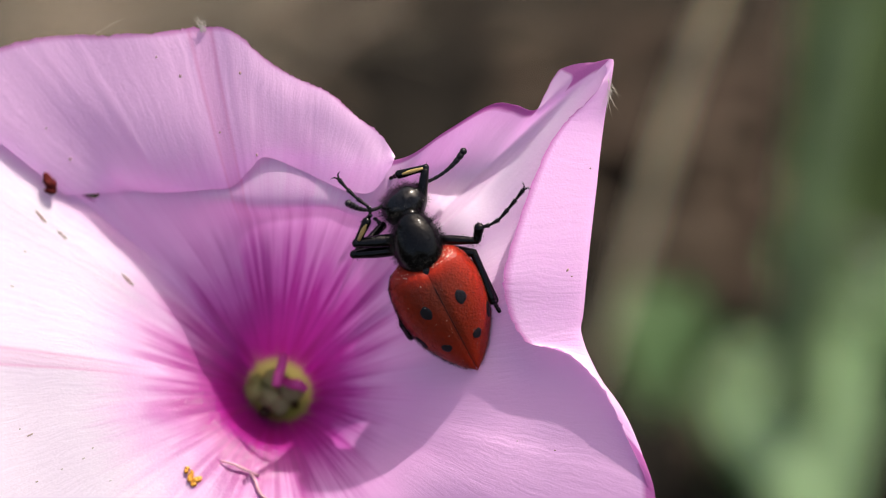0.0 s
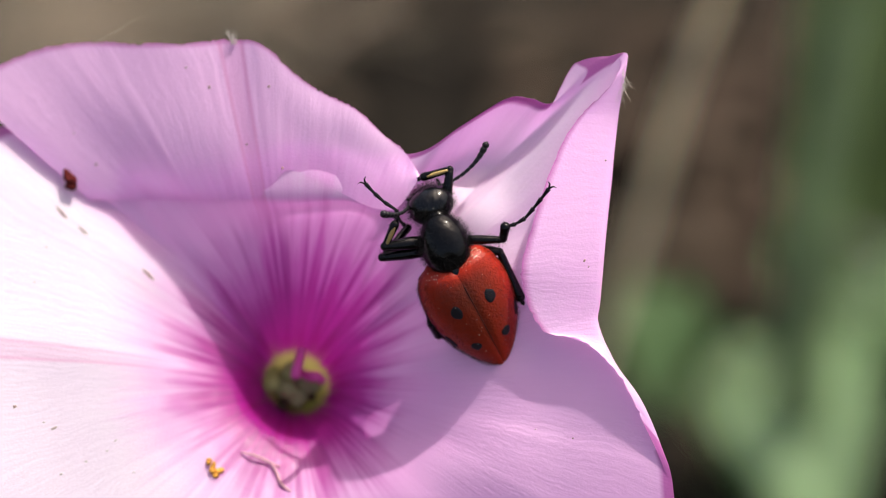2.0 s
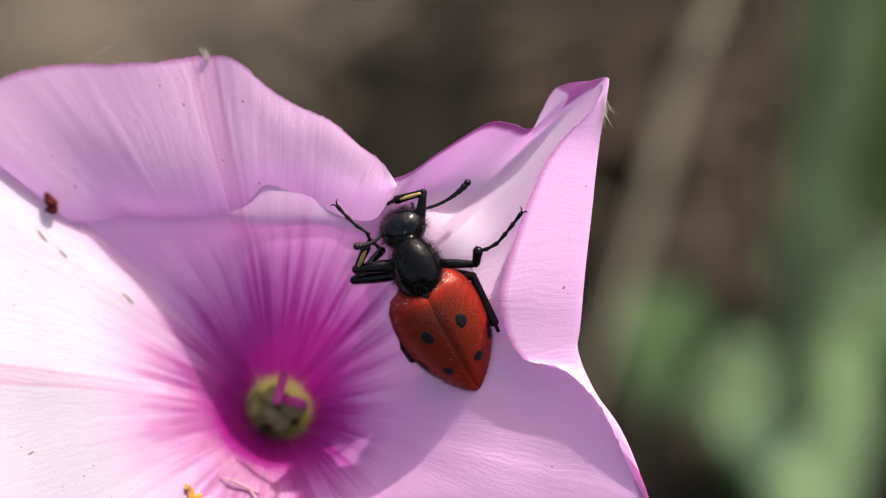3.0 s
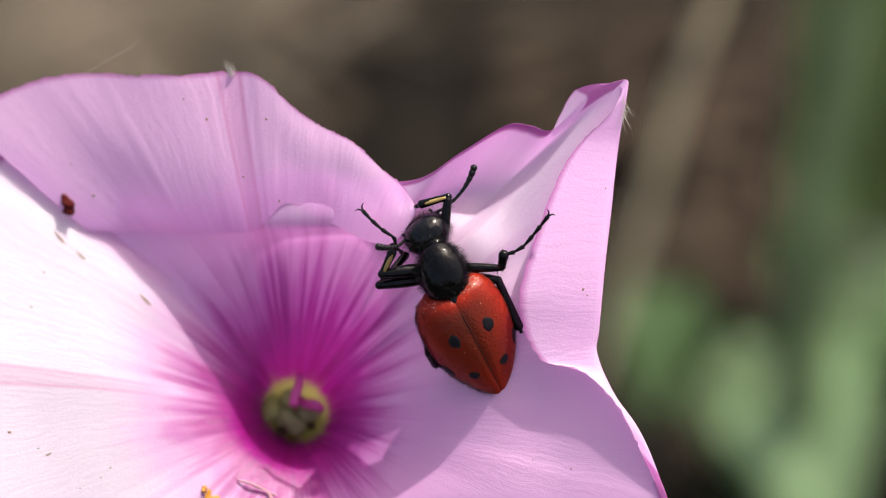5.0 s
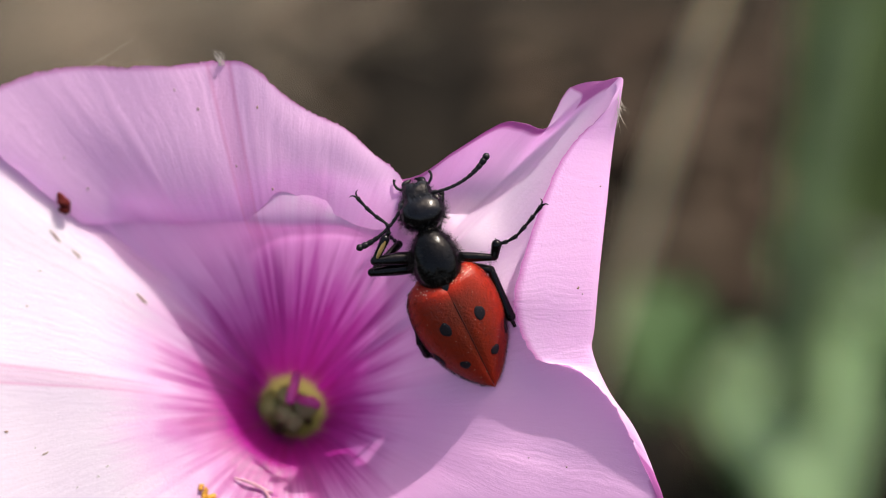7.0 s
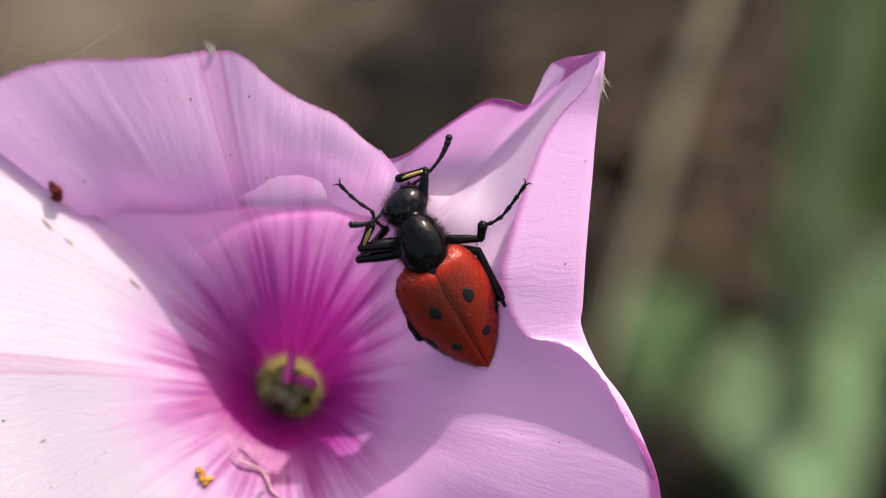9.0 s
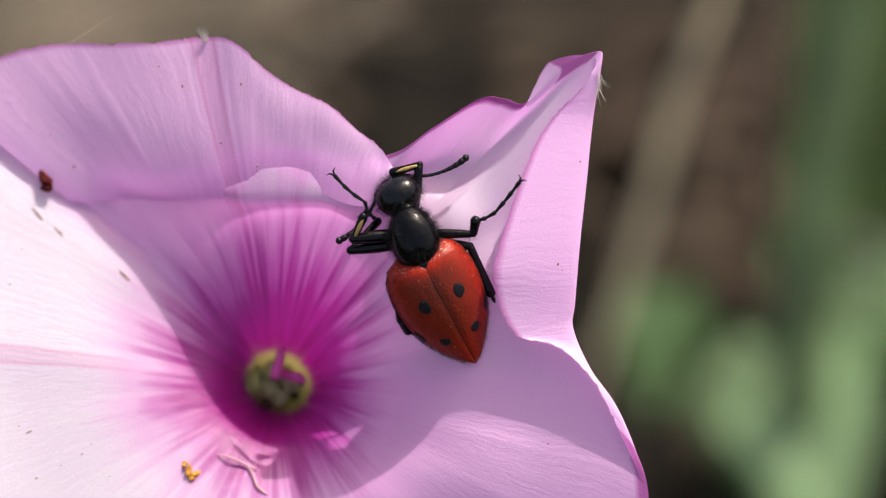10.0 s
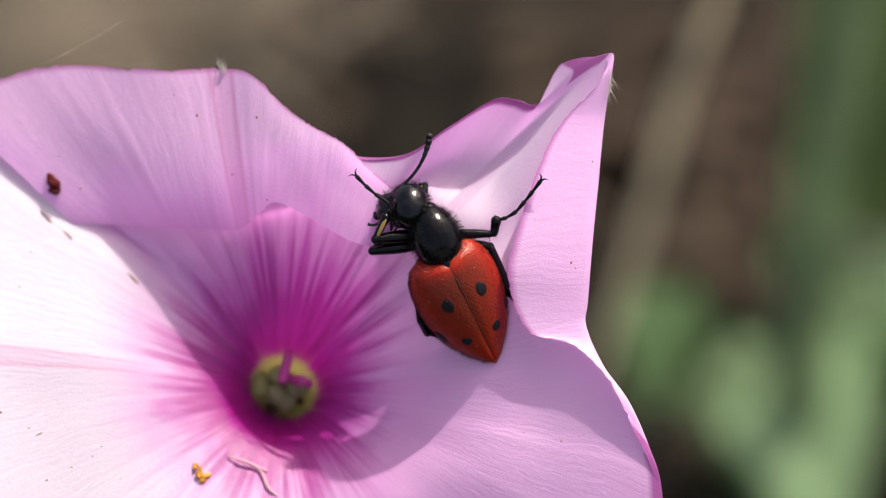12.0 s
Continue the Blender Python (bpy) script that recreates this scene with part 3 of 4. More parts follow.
antennae = {}
for side in (-1, 1):
    antennae[side] = part("antenna", antenna_mesh(side), DULL_BLACK, head, "beaded black antenna")
    antennae[side].location = Vector((side * 0.82, 2.0, 0.3)) * MM


def leg(hip, knee, heel, toes, femur=0.3, shin=0.16, brush=False, seed=1):
    """A leg as jointed pieces: thigh, shin and a beaded foot with two claws."""
    up = Vector(hip) * 0.5 + Vector(knee) * 0.5
    bm = tube(bmesh.new(), [hip, up, knee], (femur * 0.9, femur * 1.2, femur * 0.8), 14, 12)
    thigh = part("leg", blob(bm, knee, [femur * 0.82] * 3, segs=14), BLACK, beetle, "black leg")
    mid = [(a + b) / 2 for a, b in zip(knee, heel)]
    bm = tube(bmesh.new(), [knee, mid, heel], (shin * 1.0, shin * 1.1, shin * 1.3), 14, 12)
    part("shin", blob(bm, heel, [shin * 1.3] * 3, segs=14), BLACK, thigh)
    if brush:
        lift = Vector((0.04, -0.02, shin * 1.0))
        a, b = Vector(knee).lerp(Vector(heel), 0.12) + lift, Vector(knee).lerp(Vector(heel), 0.92) + lift
        part("golden_brush", tube(bmesh.new(), [a, (a + b) / 2, b], (shin * 0.4, shin * 0.62, shin * 0.5), 10, 8, 0.6), GOLD, thigh, "golden hair brush")
    bm = bmesh.new()
    pts = spline([heel, *toes], 5)
    for a, b in zip(pts, pts[1:]):
        d = b - a
        tube(bm, [a - d * 0.1, a + d * 0.5, b], (0.07, 0.105, 0.15), 5, 8)
    a, d = pts[-1], (pts[-1] - pts[-2])
    d = d / np.linalg.norm(d)
    s = np.array((-d[1], d[0], 0))
    for q in (-1, 1):
        tube(bm, [a - d * 0.05, a + d * 0.28 + s * 0.12 * q, a + d * 0.36 + s * 0.36 * q], (0.07, 0.05, 0.012), 6, 6)
    for q in (-0.5, 0.6):
        h = np.array(heel)
        tube(bm, [h, h + d * 0.2 + s * 0.3 * q, h + d * 0.25 + s * 0.55 * q], (0.04, 0.03, 0.008), 4, 5)
    part("foot", bm, BLACK, thigh)
    rng = random.Random(seed)
    places = []
    for i in range(220):
        n = Vector((rng.uniform(-1, 1), rng.uniform(-1, 1), rng.uniform(-0.2, 1))).normalized()
        if i < 130:
            places.append((Vector(hip).lerp(Vector(knee), rng.uniform(0.1, 1)) + n * femur * 0.95, n))
        else:
            places.append((Vector(knee).lerp(Vector(heel), rng.uniform(0.1, 1)) + n * shin * 0.95, n))
    hairs(places, 0.22, thigh, HAIR, 0.4, seed=seed, radius=0.010)
    return thigh


leg((0.0, 2.4, -0.9), (-2.72, 3.49, -0.5), (-1.62, 4.33, -0.1), [(-1.08, 4.85, 0.1), (-1.62, 6.0, 0.0), (-1.95, 7.2, -0.2)], 0.34, 0.21, True, 1)
leg((-0.2, 1.9, -1.3), (-3.18, 3.01, -1.0), (-1.0, 3.8, -2.2), [(-1.3, 4.6, -2.8), (-1.6, 5.4, -3.4)], 0.31, 0.19, False, 2)
front_leg = leg((0.8, 2.8, -1.3), (2.80, 5.62, -0.8), (1.25, 5.98, -1.1), [(0.5, 6.1, -2.2), (-0.1, 6.3, -3.8)], 0.27, 0.2, True, 3)
leg((1.0, 1.9, -1.0), (3.55, 0.50, -0.7), (4.0, 1.1, -0.45), [(5.0, 0.95, -0.1), (6.15, 1.37, 0.3), (7.2, 1.85, 0.8)], 0.24, 0.24, False, 4)
leg((1.5, 0.9, -1.3), (3.06, -0.02, -1.1), (2.86, -3.0, -1.7), [(2.84, -3.5, -2.0), (2.88, -3.9, -2.4)], 0.29, 0.23, False, 5)
leg((-1.2, 0.6, -2.0), (-2.55, -1.9, -2.3), (-2.45, -2.7, -3.0), [(-2.2, -3.0, -3.4), (-1.9, -3.2, -3.8)], 0.29, 0.22, False, 6)


# ---- what lies on the flower and in its throat ----
surface = bmesh.new()
surface.from_mesh(corolla.data)
tree = BVHTree.FromBMesh(surface)
surface.free()


def lying(n):
    """Axes for a thing that lies on a face with normal n, its x along the flower's x."""
    x = (Vector((1, 0, 0)) - n * n.x).normalized()
    return Matrix((x, n.cross(x), n)).transposed().to_4x4()


def on_petal(x, y):
    """The place and normal of the corolla's inner face at x, y (mm)."""
    hit, normal, _, _ = tree.ray_cast(Vector((x, y, 40)) * MM, Vector((0, 0, -1)))
    normal = normal if normal.z > 0 else -normal
    return hit / MM, normal


bm = tube(bmesh.new(), [(-0.7, -1.0, -11.6), (-0.5, 0.3, -9.6), (-0.2, 1.2, -7.9)], (0.30, 0.28, 0.26), 12, 10)
pistil = part("pistil", bm, PISTIL, flower, "deep pink style with two stigma lobes")
part("stigma_lobe", tube(bmesh.new(), [(-0.05, 1.5, -7.7), (-0.15, 0.9, -7.3), (-0.35, 0.2, -6.9), (-0.45, -0.35, -6.7)], (0.26, 0.29, 0.33, 0.28), 14, 12), PISTIL, pistil)
part("stigma_lobe", tube(bmesh.new(), [(-0.3, 0.0, -8.2), (0.3, -0.25, -7.8), (0.85, -0.3, -7.6), (1.3, -0.6, -7.8)], (0.24, 0.31, 0.34, 0.24), 14, 12), PISTIL, pistil)
# five stamens pressed together in the tube, with dark gaps between
for k, (x, y, w, h) in enumerate(((-2.0, -0.6, 0.62, 0.90), (-1.15, -1.2, 0.70, 0.80), (-0.45, -1.75, 0.62, 0.66), (0.35, -0.75, 0.72, 0.74), (-0.8, 0.0, 0.72, 0.70))):
    bm = tube(bmesh.new(), [(x * 0.45 - 0.4, y * 0.45 - 0.6, -11.6), (x * 0.8 - 0.1, y * 0.8 - 0.2, -10.5), (x, y, -9.6)], (0.26, 0.3, 0.3), 8, 8)
    stamen = part("stamen", bm, ANTHER, flower, "pale green stamen")
    part("anther", blob(bmesh.new(), (x, y, -9.4 + 0.12 * k), (w, h, 0.42), (12 * x, 10 * y, 40 * k), 16, 0.35, k), PALE_ANTHER if k in (1, 2, 3) else ANTHER, stamen)
part("stamen", tube(bmesh.new(), [(-1.2, -1.9, -11.6), (-1.4, -2.1, -10.6), (-1.45, -2.25, -9.8)], (0.3, 0.4, 0.32), 8, 10), BROWN_ANTHER, flower, "withered brown stamen")
part("stamen", tube(bmesh.new(), [(0.1, -1.4, -11.6), (0.35, -1.6, -10.6), (0.45, -1.75, -9.8)], (0.25, 0.3, 0.26), 8, 10), BROWN_ANTHER, flower, "withered brown stamen")

# tufts of white hair at the tips of two lobes
rng = random.Random(21)
tip = at(101.6, 21.1, -2.1)
places = [(Vector(tip) + Vector((rng.uniform(-0.05, 0.3), rng.uniform(-0.3, -0.1), rng.uniform(-0.1, 0.1))) - HINGE / MM, Vector((rng.uniform(-0.8, 0.1), 1.0, 0.05))) for i in range(24)]
tagged(hairs(places, 0.95, lobe, WHITE_HAIR, 0.28, "hair_tuft", 31, 0.02), "tuft of white hairs")
tip = at(43.4, 26.3, 0.6)
places = [(Vector(tip) + Vector((rng.uniform(0.15, 0.35), rng.uniform(-0.9, 0.3), rng.uniform(-0.3, 0.3))), Vector((rng.uniform(0.1, 0.4), -1.0, 0.1))) for i in range(30)]
tagged(hairs(places, 1.3, flower, WHITE_HAIR, 0.5, "hair_tuft", 32, 0.016), "tuft of white hairs")

# small brown scars and specks on the petals
for x, y, w, h, turn in ((-9.3, 6.2, 0.95, 0.16, -42), (-14.6, 10.0, 1.0, 0.14, -48), (-13.3, 8.9, 0.7, 0.12, -40), (-14.5, -2.9, 0.42, 0.09, 28), (-15.1, -2.55, 0.12, 0.06, 10),
                         (-16.8, -1.6, 0.24, 0.16, 0), (-10.9, -3.7, 0.14, 0.07, 20), (-11.4, -4.3, 0.16, 0.06, 30), (-9.8, -5.6, 0.12, 0.05, 0), (16.4, -3.4, 0.12, 0.09, 0),
                         (14.2, -2.9, 0.08, 0.07, 0), (-12.6, -4.9, 0.14, 0.05, 30), (-14.0, -5.6, 0.2, 0.07, 30), (17.0, 7.1, 0.20, 0.14, 60), (17.25, 6.75, 0.10, 0.08, 0), (18.3, 13.0, 0.10, 0.08, 0), (-16.0, 5.8, 0.16, 0.07, -30), (-15.4, 7.9, 0.14, 0.07, -40)):
    hit, n = on_petal(x, y)
    m = Matrix.Translation((hit + n * 0.03) * MM) @ lying(n) @ pose(0, 0, 0, 0, 0, turn)
    bm = blob(bmesh.new(), (0, 0, 0), (w * 0.5, h * 0.5, 0.03), (0, 0, 0), 12, 0.5, x)
    scar = part("scar", bm, SCAR, flower, "small brown scar")
    scar.matrix_basis = m
for x, y, w in ((-1.9, 17.85, 0.10), (-5.55, 17.8, 0.11), (-7.0, 19.0, 0.08), (-3.2, 14.4, 0.08), (-12.6, 13.1, 0.10), (-1.0, 13.0, 0.09), (-14.0, 15.0, 0.07)):
    hit, normal, _, _ = lobe_tree.ray_cast(Vector((x, y, 40)) * MM - HINGE, Vector((0, 0, -1)))
    speck = part("speck", blob(bmesh.new(), (0, 0, 0), (w * 0.7, w, 0.04), (0, 0, 0), 10, 0.4, x), SCAR, lobe, "tiny brown hole")
    speck.location = hit

riders = []


def rider(ob, label, category, place):
    """A loose thing that lies on the flower and is carried along by it."""
    ob.matrix_basis = REST @ place
    riders.append((tagged(ob, label, category), place))


def resting(x, y, turn, lift):
    hit, n = on_petal(x, y)
    return Matrix.Translation((hit + n * lift) * MM) @ lying(n) @ pose(0, 0, 0, 0, 0, turn)


bm = bmesh.new()
blob(bm, (0, 0, 0), (0.62, 0.32, 0.3), (0, 0, 0), 16, 0.5, 1)
blob(bm, (0.42, -0.22, 0.05), (0.34, 0.22, 0.2), (0, 0, 40), 14, 0.5, 2)
blob(bm, (-0.4, 0.1, 0.02), (0.3, 0.16, 0.15), (0, 0, 0), 14, 0.5, 3)
fold_frass = tagged(part("frass", bm, DEBRIS), "dark red-brown insect dropping lying in the petal fold", "dropping")
bm = bmesh.new()
for k in range(7):
    blob(bm, (0.16 * math.sin(k * 2.1), -0.5 + k * 0.17, 0.04 * (k % 3)), (0.2 - 0.015 * k, 0.17, 0.13), (0, 0, k * 40), 12, 0.5, k)
blob(bm, (0.33, -0.35, 0.0), (0.26, 0.18, 0.12), (0, 0, 0), 12, 0.5, 9)
rider(part("pollen_clump", bm, POLLEN), "orange-yellow clump of pollen on the petal", "pollen", resting(-5.2, -5.45, 25, 0.1))
bm = tube(bmesh.new(), [(-1.35, 0.35, 0.0), (-0.6, 0.12, 0.25), (0.2, -0.1, 0.15), (1.0, -0.35, 0.05)], (0.05, 0.08, 0.09, 0.07), 16, 8)
tube(bm, [(0.5, -0.2, 0.1), (0.85, -0.8, 0.1), (1.15, -1.5, 0.1), (1.75, -1.9, 0.05)], (0.08, 0.10, 0.11, 0.06), 16, 8)
rider(part("fallen_stamen", bm, DRY_PINK), "dry pink stamen fallen onto the petal", "stamen", resting(-2.2, -5.1, 0, 0.08))
bm = blob(bmesh.new(), (0, 0, 0), (0.75, 0.25, 0.2), (0, 0, 0), 16, 0.6, 4)
blob(bm, (0.5, 0.05, 0.1), (0.4, 0.2, 0.2), (0, 0, 20), 14, 0.6, 5)
rider(part("frass", bm, DEBRIS), "dark red-brown insect dropping on the petal", "dropping", resting(1.5, -8.4, -8, 0.12))

thread = tube(bmesh.new(), [(0, 0, 0), (2.3, 1.05, 0.4), (4.9, 2.5, 0.9)], (0.007, 0.006, 0.005), 10, 5)
rider(part("spider_thread", thread, WHITE_HAIR), "single loose strand of spider silk on the petal rim", "silk thread", Matrix.Translation((-14.6 * MM, 19.4 * MM, -4.5 * MM)))


# ---- calyx and stalk behind the flower ----
for k in range(5):
    a = radians(66 + 72 * k)
    c, s = math.cos(a), math.sin(a)
    bm = tube(bmesh.new(), [(1.0 * c, 1.0 * s, -15), (3.3 * c, 3.3 * s, -12.4), (4.9 * c, 4.9 * s, -10.2), (5.8 * c, 5.8 * s, -8.8)], (0.9, 2.2, 1.8, 0.2), 12, 12, 0.1)
    part("sepal", bm, STEM, flower, "green sepal")
# straight down in the world is this way in the flower's space
down = REST.to_3x3().inverted() @ Vector((0, 0, -1))
foot = Vector((0, 0, -14)) + down * 270 + REST.to_3x3().inverted() @ Vector((0, 30, 0))
bm = tube(bmesh.new(), [(0, 0, -13.6), (0.3, -3, -22), Vector((0, 0, -18)) + down * 70, Vector((6, 0, -16)) + down * 160, foot], (1.5, 0.9, 0.9, 1.0, 1.2), 40, 10)
part("stalk", bm, STEM, flower, "thin green flower stalk")


# ---- the ground and the plants behind ----
def ground_mesh():
    bm = bmesh.new()
    n = 120
    line = [math.copysign(abs(q) ** 4, q) * 80 for q in (i / n * 2 - 1 for i in range(n + 1))]
    grid = [[bm.verts.new((x, y + 0.45, 0.010 * noise.noise(Vector((x * 9, y * 9, 0))) + 0.004 * noise.noise(Vector((x * 40, y * 40, 2))))) for x in line] for y in line]
    for j in range(n):
        for i in range(n):
            bm.faces.new((grid[j][i], grid[j][i + 1], grid[j + 1][i + 1], grid[j + 1][i]))
    return bm


tagged(part("ground", ground_mesh(), SOIL), "dry brown soil out of focus, shade in its colour", "ground", kind="structure")


def blade_mesh(points, width, fold=0.25):
    """A grass blade: a folded ribbon with a midrib, along points in metres."""
    bm = bmesh.new()
    n = 18
    path = [Vector(p) for p in spline(points, n)]
    rows = []
    for i, p in enumerate(path):
        d = (path[min(i + 1, n)] - path[max(i - 1, 0)]).normalized()
        side = d.cross(Vector((0.1, -1, 0.25))).normalized()
        w = width * 0.5 * min(1, 0.35 + 1.6 * i / n) * math.sqrt(max(0.001, 1 - (i / n) ** 3))
        nrm = side.cross(d)
        rows.append([bm.verts.new(p + side * w * q + nrm * (w * fold * abs(q) + e)) for q, e in ((-1, 0), (-0.5, 0), (0, 0), (0.5, 0), (1, 0), (0.5, -0.0004), (0, -0.0004), (-0.5, -0.0004))])
    for a, b in zip(rows, rows[1:]):
        for k in range(8):
            bm.faces.new((a[k], a[(k + 1) % 8], b[(k + 1) % 8], b[k]))
    return bm


def grass_tuft(foot, tips, width, material, label):
    tuft = tagged(new("grass_tuft"), label, "grass", "grass tufts behind the flower")
    tuft.location = foot
    for k, tip in enumerate(tips):
        t = Vector(tip) - Vector(foot)
        mid = t * 0.5 + Vector((0, 0, 0.10 * t.length))
        start = Vector((0.004 * math.cos(k * 2.4), 0.004 * math.sin(k * 2.4), -0.004))
        part("blade", blade_mesh([start, start.lerp(mid, 0.5), mid, t], width), material, tuft)
    return tuft


grass_tuft((0.021, 0.319, 0.0), [(0.063, 0.190, 0.305)], 0.0036, STRAW, "dry straw-coloured grass blade")
grass_tuft((0.071, 0.290, 0.0), [(0.066, 0.290, 0.27), (0.073, 0.300, 0.26), (0.060, 0.305, 0.22)], 0.0080, GRASS, "upright green grass blades")
grass_tuft((0.090, 0.330, 0.0), [(0.090, 0.340, 0.24), (0.083, 0.330, 0.25), (0.099, 0.330, 0.24)], 0.0085, DARK_GRASS, "upright green grass blades")
grass_tuft((0.128, 0.352, 0.0), [(0.078, 0.312, 0.086)], 0.0060, STRAW, "dry straw-coloured grass blade")


def leaf_mesh(length, width, curl=0.12):
    """An arrow-shaped bindweed leaf with two lobes at its foot and a sunken midrib."""
    bm = bmesh.new()
    n, m = 24, 10
    grid = []
    for i in range(n + 1):
        q = i / n
        half = width * 0.5 * smooth_table(q, (0, 0.08, 0.22, 0.45, 0.75, 0.92, 1.0), (0.36, 0.76, 1.0, 0.86, 0.46, 0.18, 0.01))
        row = []
        for j in range(-m, m + 1):
            e = j / m
            y = length * (q - (0.16 * abs(e) * (1 - q) ** 3))
            z = -curl * length * q * q + 0.18 * half * abs(e) + 0.004 * length * math.sin(e * 9 + q * 14)
            row.append(bm.verts.new((half * e, y, z)))
        grid.append(row)
    for a, b in zip(grid, grid[1:]):
        for k in range(2 * m):
            bm.faces.new((a[k], a[k + 1], b[k + 1], b[k]))
    bmesh.ops.solidify(bm, geom=bm.faces[:], thickness=0.0003)
    return bm


def weed(foot, leaves, label, material):
    """A low plant: one stalk for each leaf, (place, turn, length, width)."""
    plant = tagged(new("weed"), label, "plant", "low weeds behind the flower")
    plant.location = foot
    for place, turn, length, width in leaves:
        p = Vector(place) - Vector(foot)
        bm = tube(bmesh.new(), [Vector((0, 0, -0.004)) / MM, p * 0.5 / MM + Vector((4, 2, 12)), p / MM], (1.0, 0.8, 0.6), 14, 6)
        stalk = part("stalk", bm, STEM, plant)
        leaf = part("leaf", leaf_mesh(length, width), material, stalk)
        leaf.matrix_basis = Matrix.Translation(p) @ pose(0, 0, 0, *turn)
    return plant


weed((0.060, 0.318, 0.0), [((0.0680, 0.302, 0.0600), (-32, 6, 196), 0.042, 0.036)], "bindweed plant with a broad pale green leaf", LEAF)
weed((0.060, 0.330, 0.0), [((0.078, 0.335, 0.06), (-10, 5, 220), 0.032, 0.026), ((0.064, 0.31, 0.04), (5, 0, 180), 0.03, 0.026), ((0.046, 0.316, 0.062), (-25, 0, 172), 0.026, 0.019)], "low bindweed plant with dark green leaves", DARK_LEAF)
weed((0.100, 0.330, 0.0), [((0.096, 0.325, 0.07), (-15, 0, 160), 0.034, 0.028), ((0.118, 0.345, 0.08), (-20, 0, 230), 0.034, 0.026), ((0.104, 0.345, 0.045), (0, 0, 120), 0.03, 0.024)], "low bindweed plant with dark green leaves", DARK_LEAF)
weed((-0.030, 0.560, 0.0), [((-0.034, 0.56, 0.03), (0, 0, 160), 0.03, 0.022), ((-0.012, 0.575, 0.035), (-10, 0, 220), 0.03, 0.022)], "low weed with dark green leaves", DARK_LEAF)
weed((0.085, 0.600, 0.0), [((0.080, 0.60, 0.04), (0, 0, 160), 0.04, 0.03), ((0.105, 0.62, 0.05), (-10, 0, 220), 0.04, 0.03), ((0.065, 0.64, 0.03), (0, 0, 100), 0.04, 0.03)], "low weed with dark green leaves", DARK_LEAF)

# dry stalks and crumbs that litter the soil
rng = random.Random(77)
bm = bmesh.new()
for i in range(700):
    x, y = rng.uniform(-0.35, 0.3), rng.uniform(0.15, 0.95)
    patch = math.exp(-((x + 0.10) / 0.06) ** 2 - ((y - 0.52) / 0.07) ** 2)
    if i > 420:
        x, y = rng.gauss(-0.105, 0.035), rng.gauss(0.52, 0.045)
    elif rng.random() > 0.16 + patch:
        continue
    a, ln = rng.uniform(0, math.pi), rng.uniform(0.01, 0.05)
    p = Vector((x, y, 0.006 + rng.uniform(0, 0.006)))
    d = Vector((math.cos(a), math.sin(a), rng.uniform(-0.1, 0.15))) * ln
    tube(bm, [(p - d) / MM, p / MM + Vector((0, 0, 1)), (p + d) / MM], [rng.uniform(0.5, 1.4)] * 3, 4, 5)
tagged(part("straw_litter", bm, LITTER), "pale dry stalks lying on the soil", "litter", kind="stuff")
bm = bmesh.new()
for i in range(130):
    x, y, a, ln = rng.gauss(0.085, 0.03), rng.gauss(0.43, 0.05), rng.uniform(0, math.pi), rng.uniform(0.008, 0.02)
    d = Vector((math.cos(a), math.sin(a), rng.uniform(-0.1, 0.15))) * ln
    p = Vector((x, y, 0.007 + rng.uniform(0, 0.006)))
    tube(bm, [(p - d) / MM, p / MM + Vector((0, 0, 2)), (p + d) / MM], (0.6, rng.uniform(3, 6), 0.4), 6, 6, 0.15)
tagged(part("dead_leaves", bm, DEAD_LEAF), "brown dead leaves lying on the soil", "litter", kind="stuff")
bm = bmesh.new()
for i in range(260):
    x, y = rng.uniform(-0.4, 0.35), rng.uniform(0.12, 1.0)
    r = rng.uniform(1.5, 6) * (1 if rng.random() < 0.9 else 2)
    blob(bm, (x / MM, y / MM, r * 0.3), (r, r * rng.uniform(0.6, 1), r * 0.6), (0, 0, rng.uniform(0, 180)), 8, 0.5, i)
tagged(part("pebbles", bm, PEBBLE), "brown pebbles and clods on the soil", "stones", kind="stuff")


# ---- what moves ----
def shift(row, pivot):
    x, y, z, rx, ry, rz = row
    p = Vector(pivot) * MM
    return Matrix.Translation(p + Vector((x, y, z)) * MM) @ pose(0, 0, 0, rx, ry, rz) @ Matrix.Translation(-p)


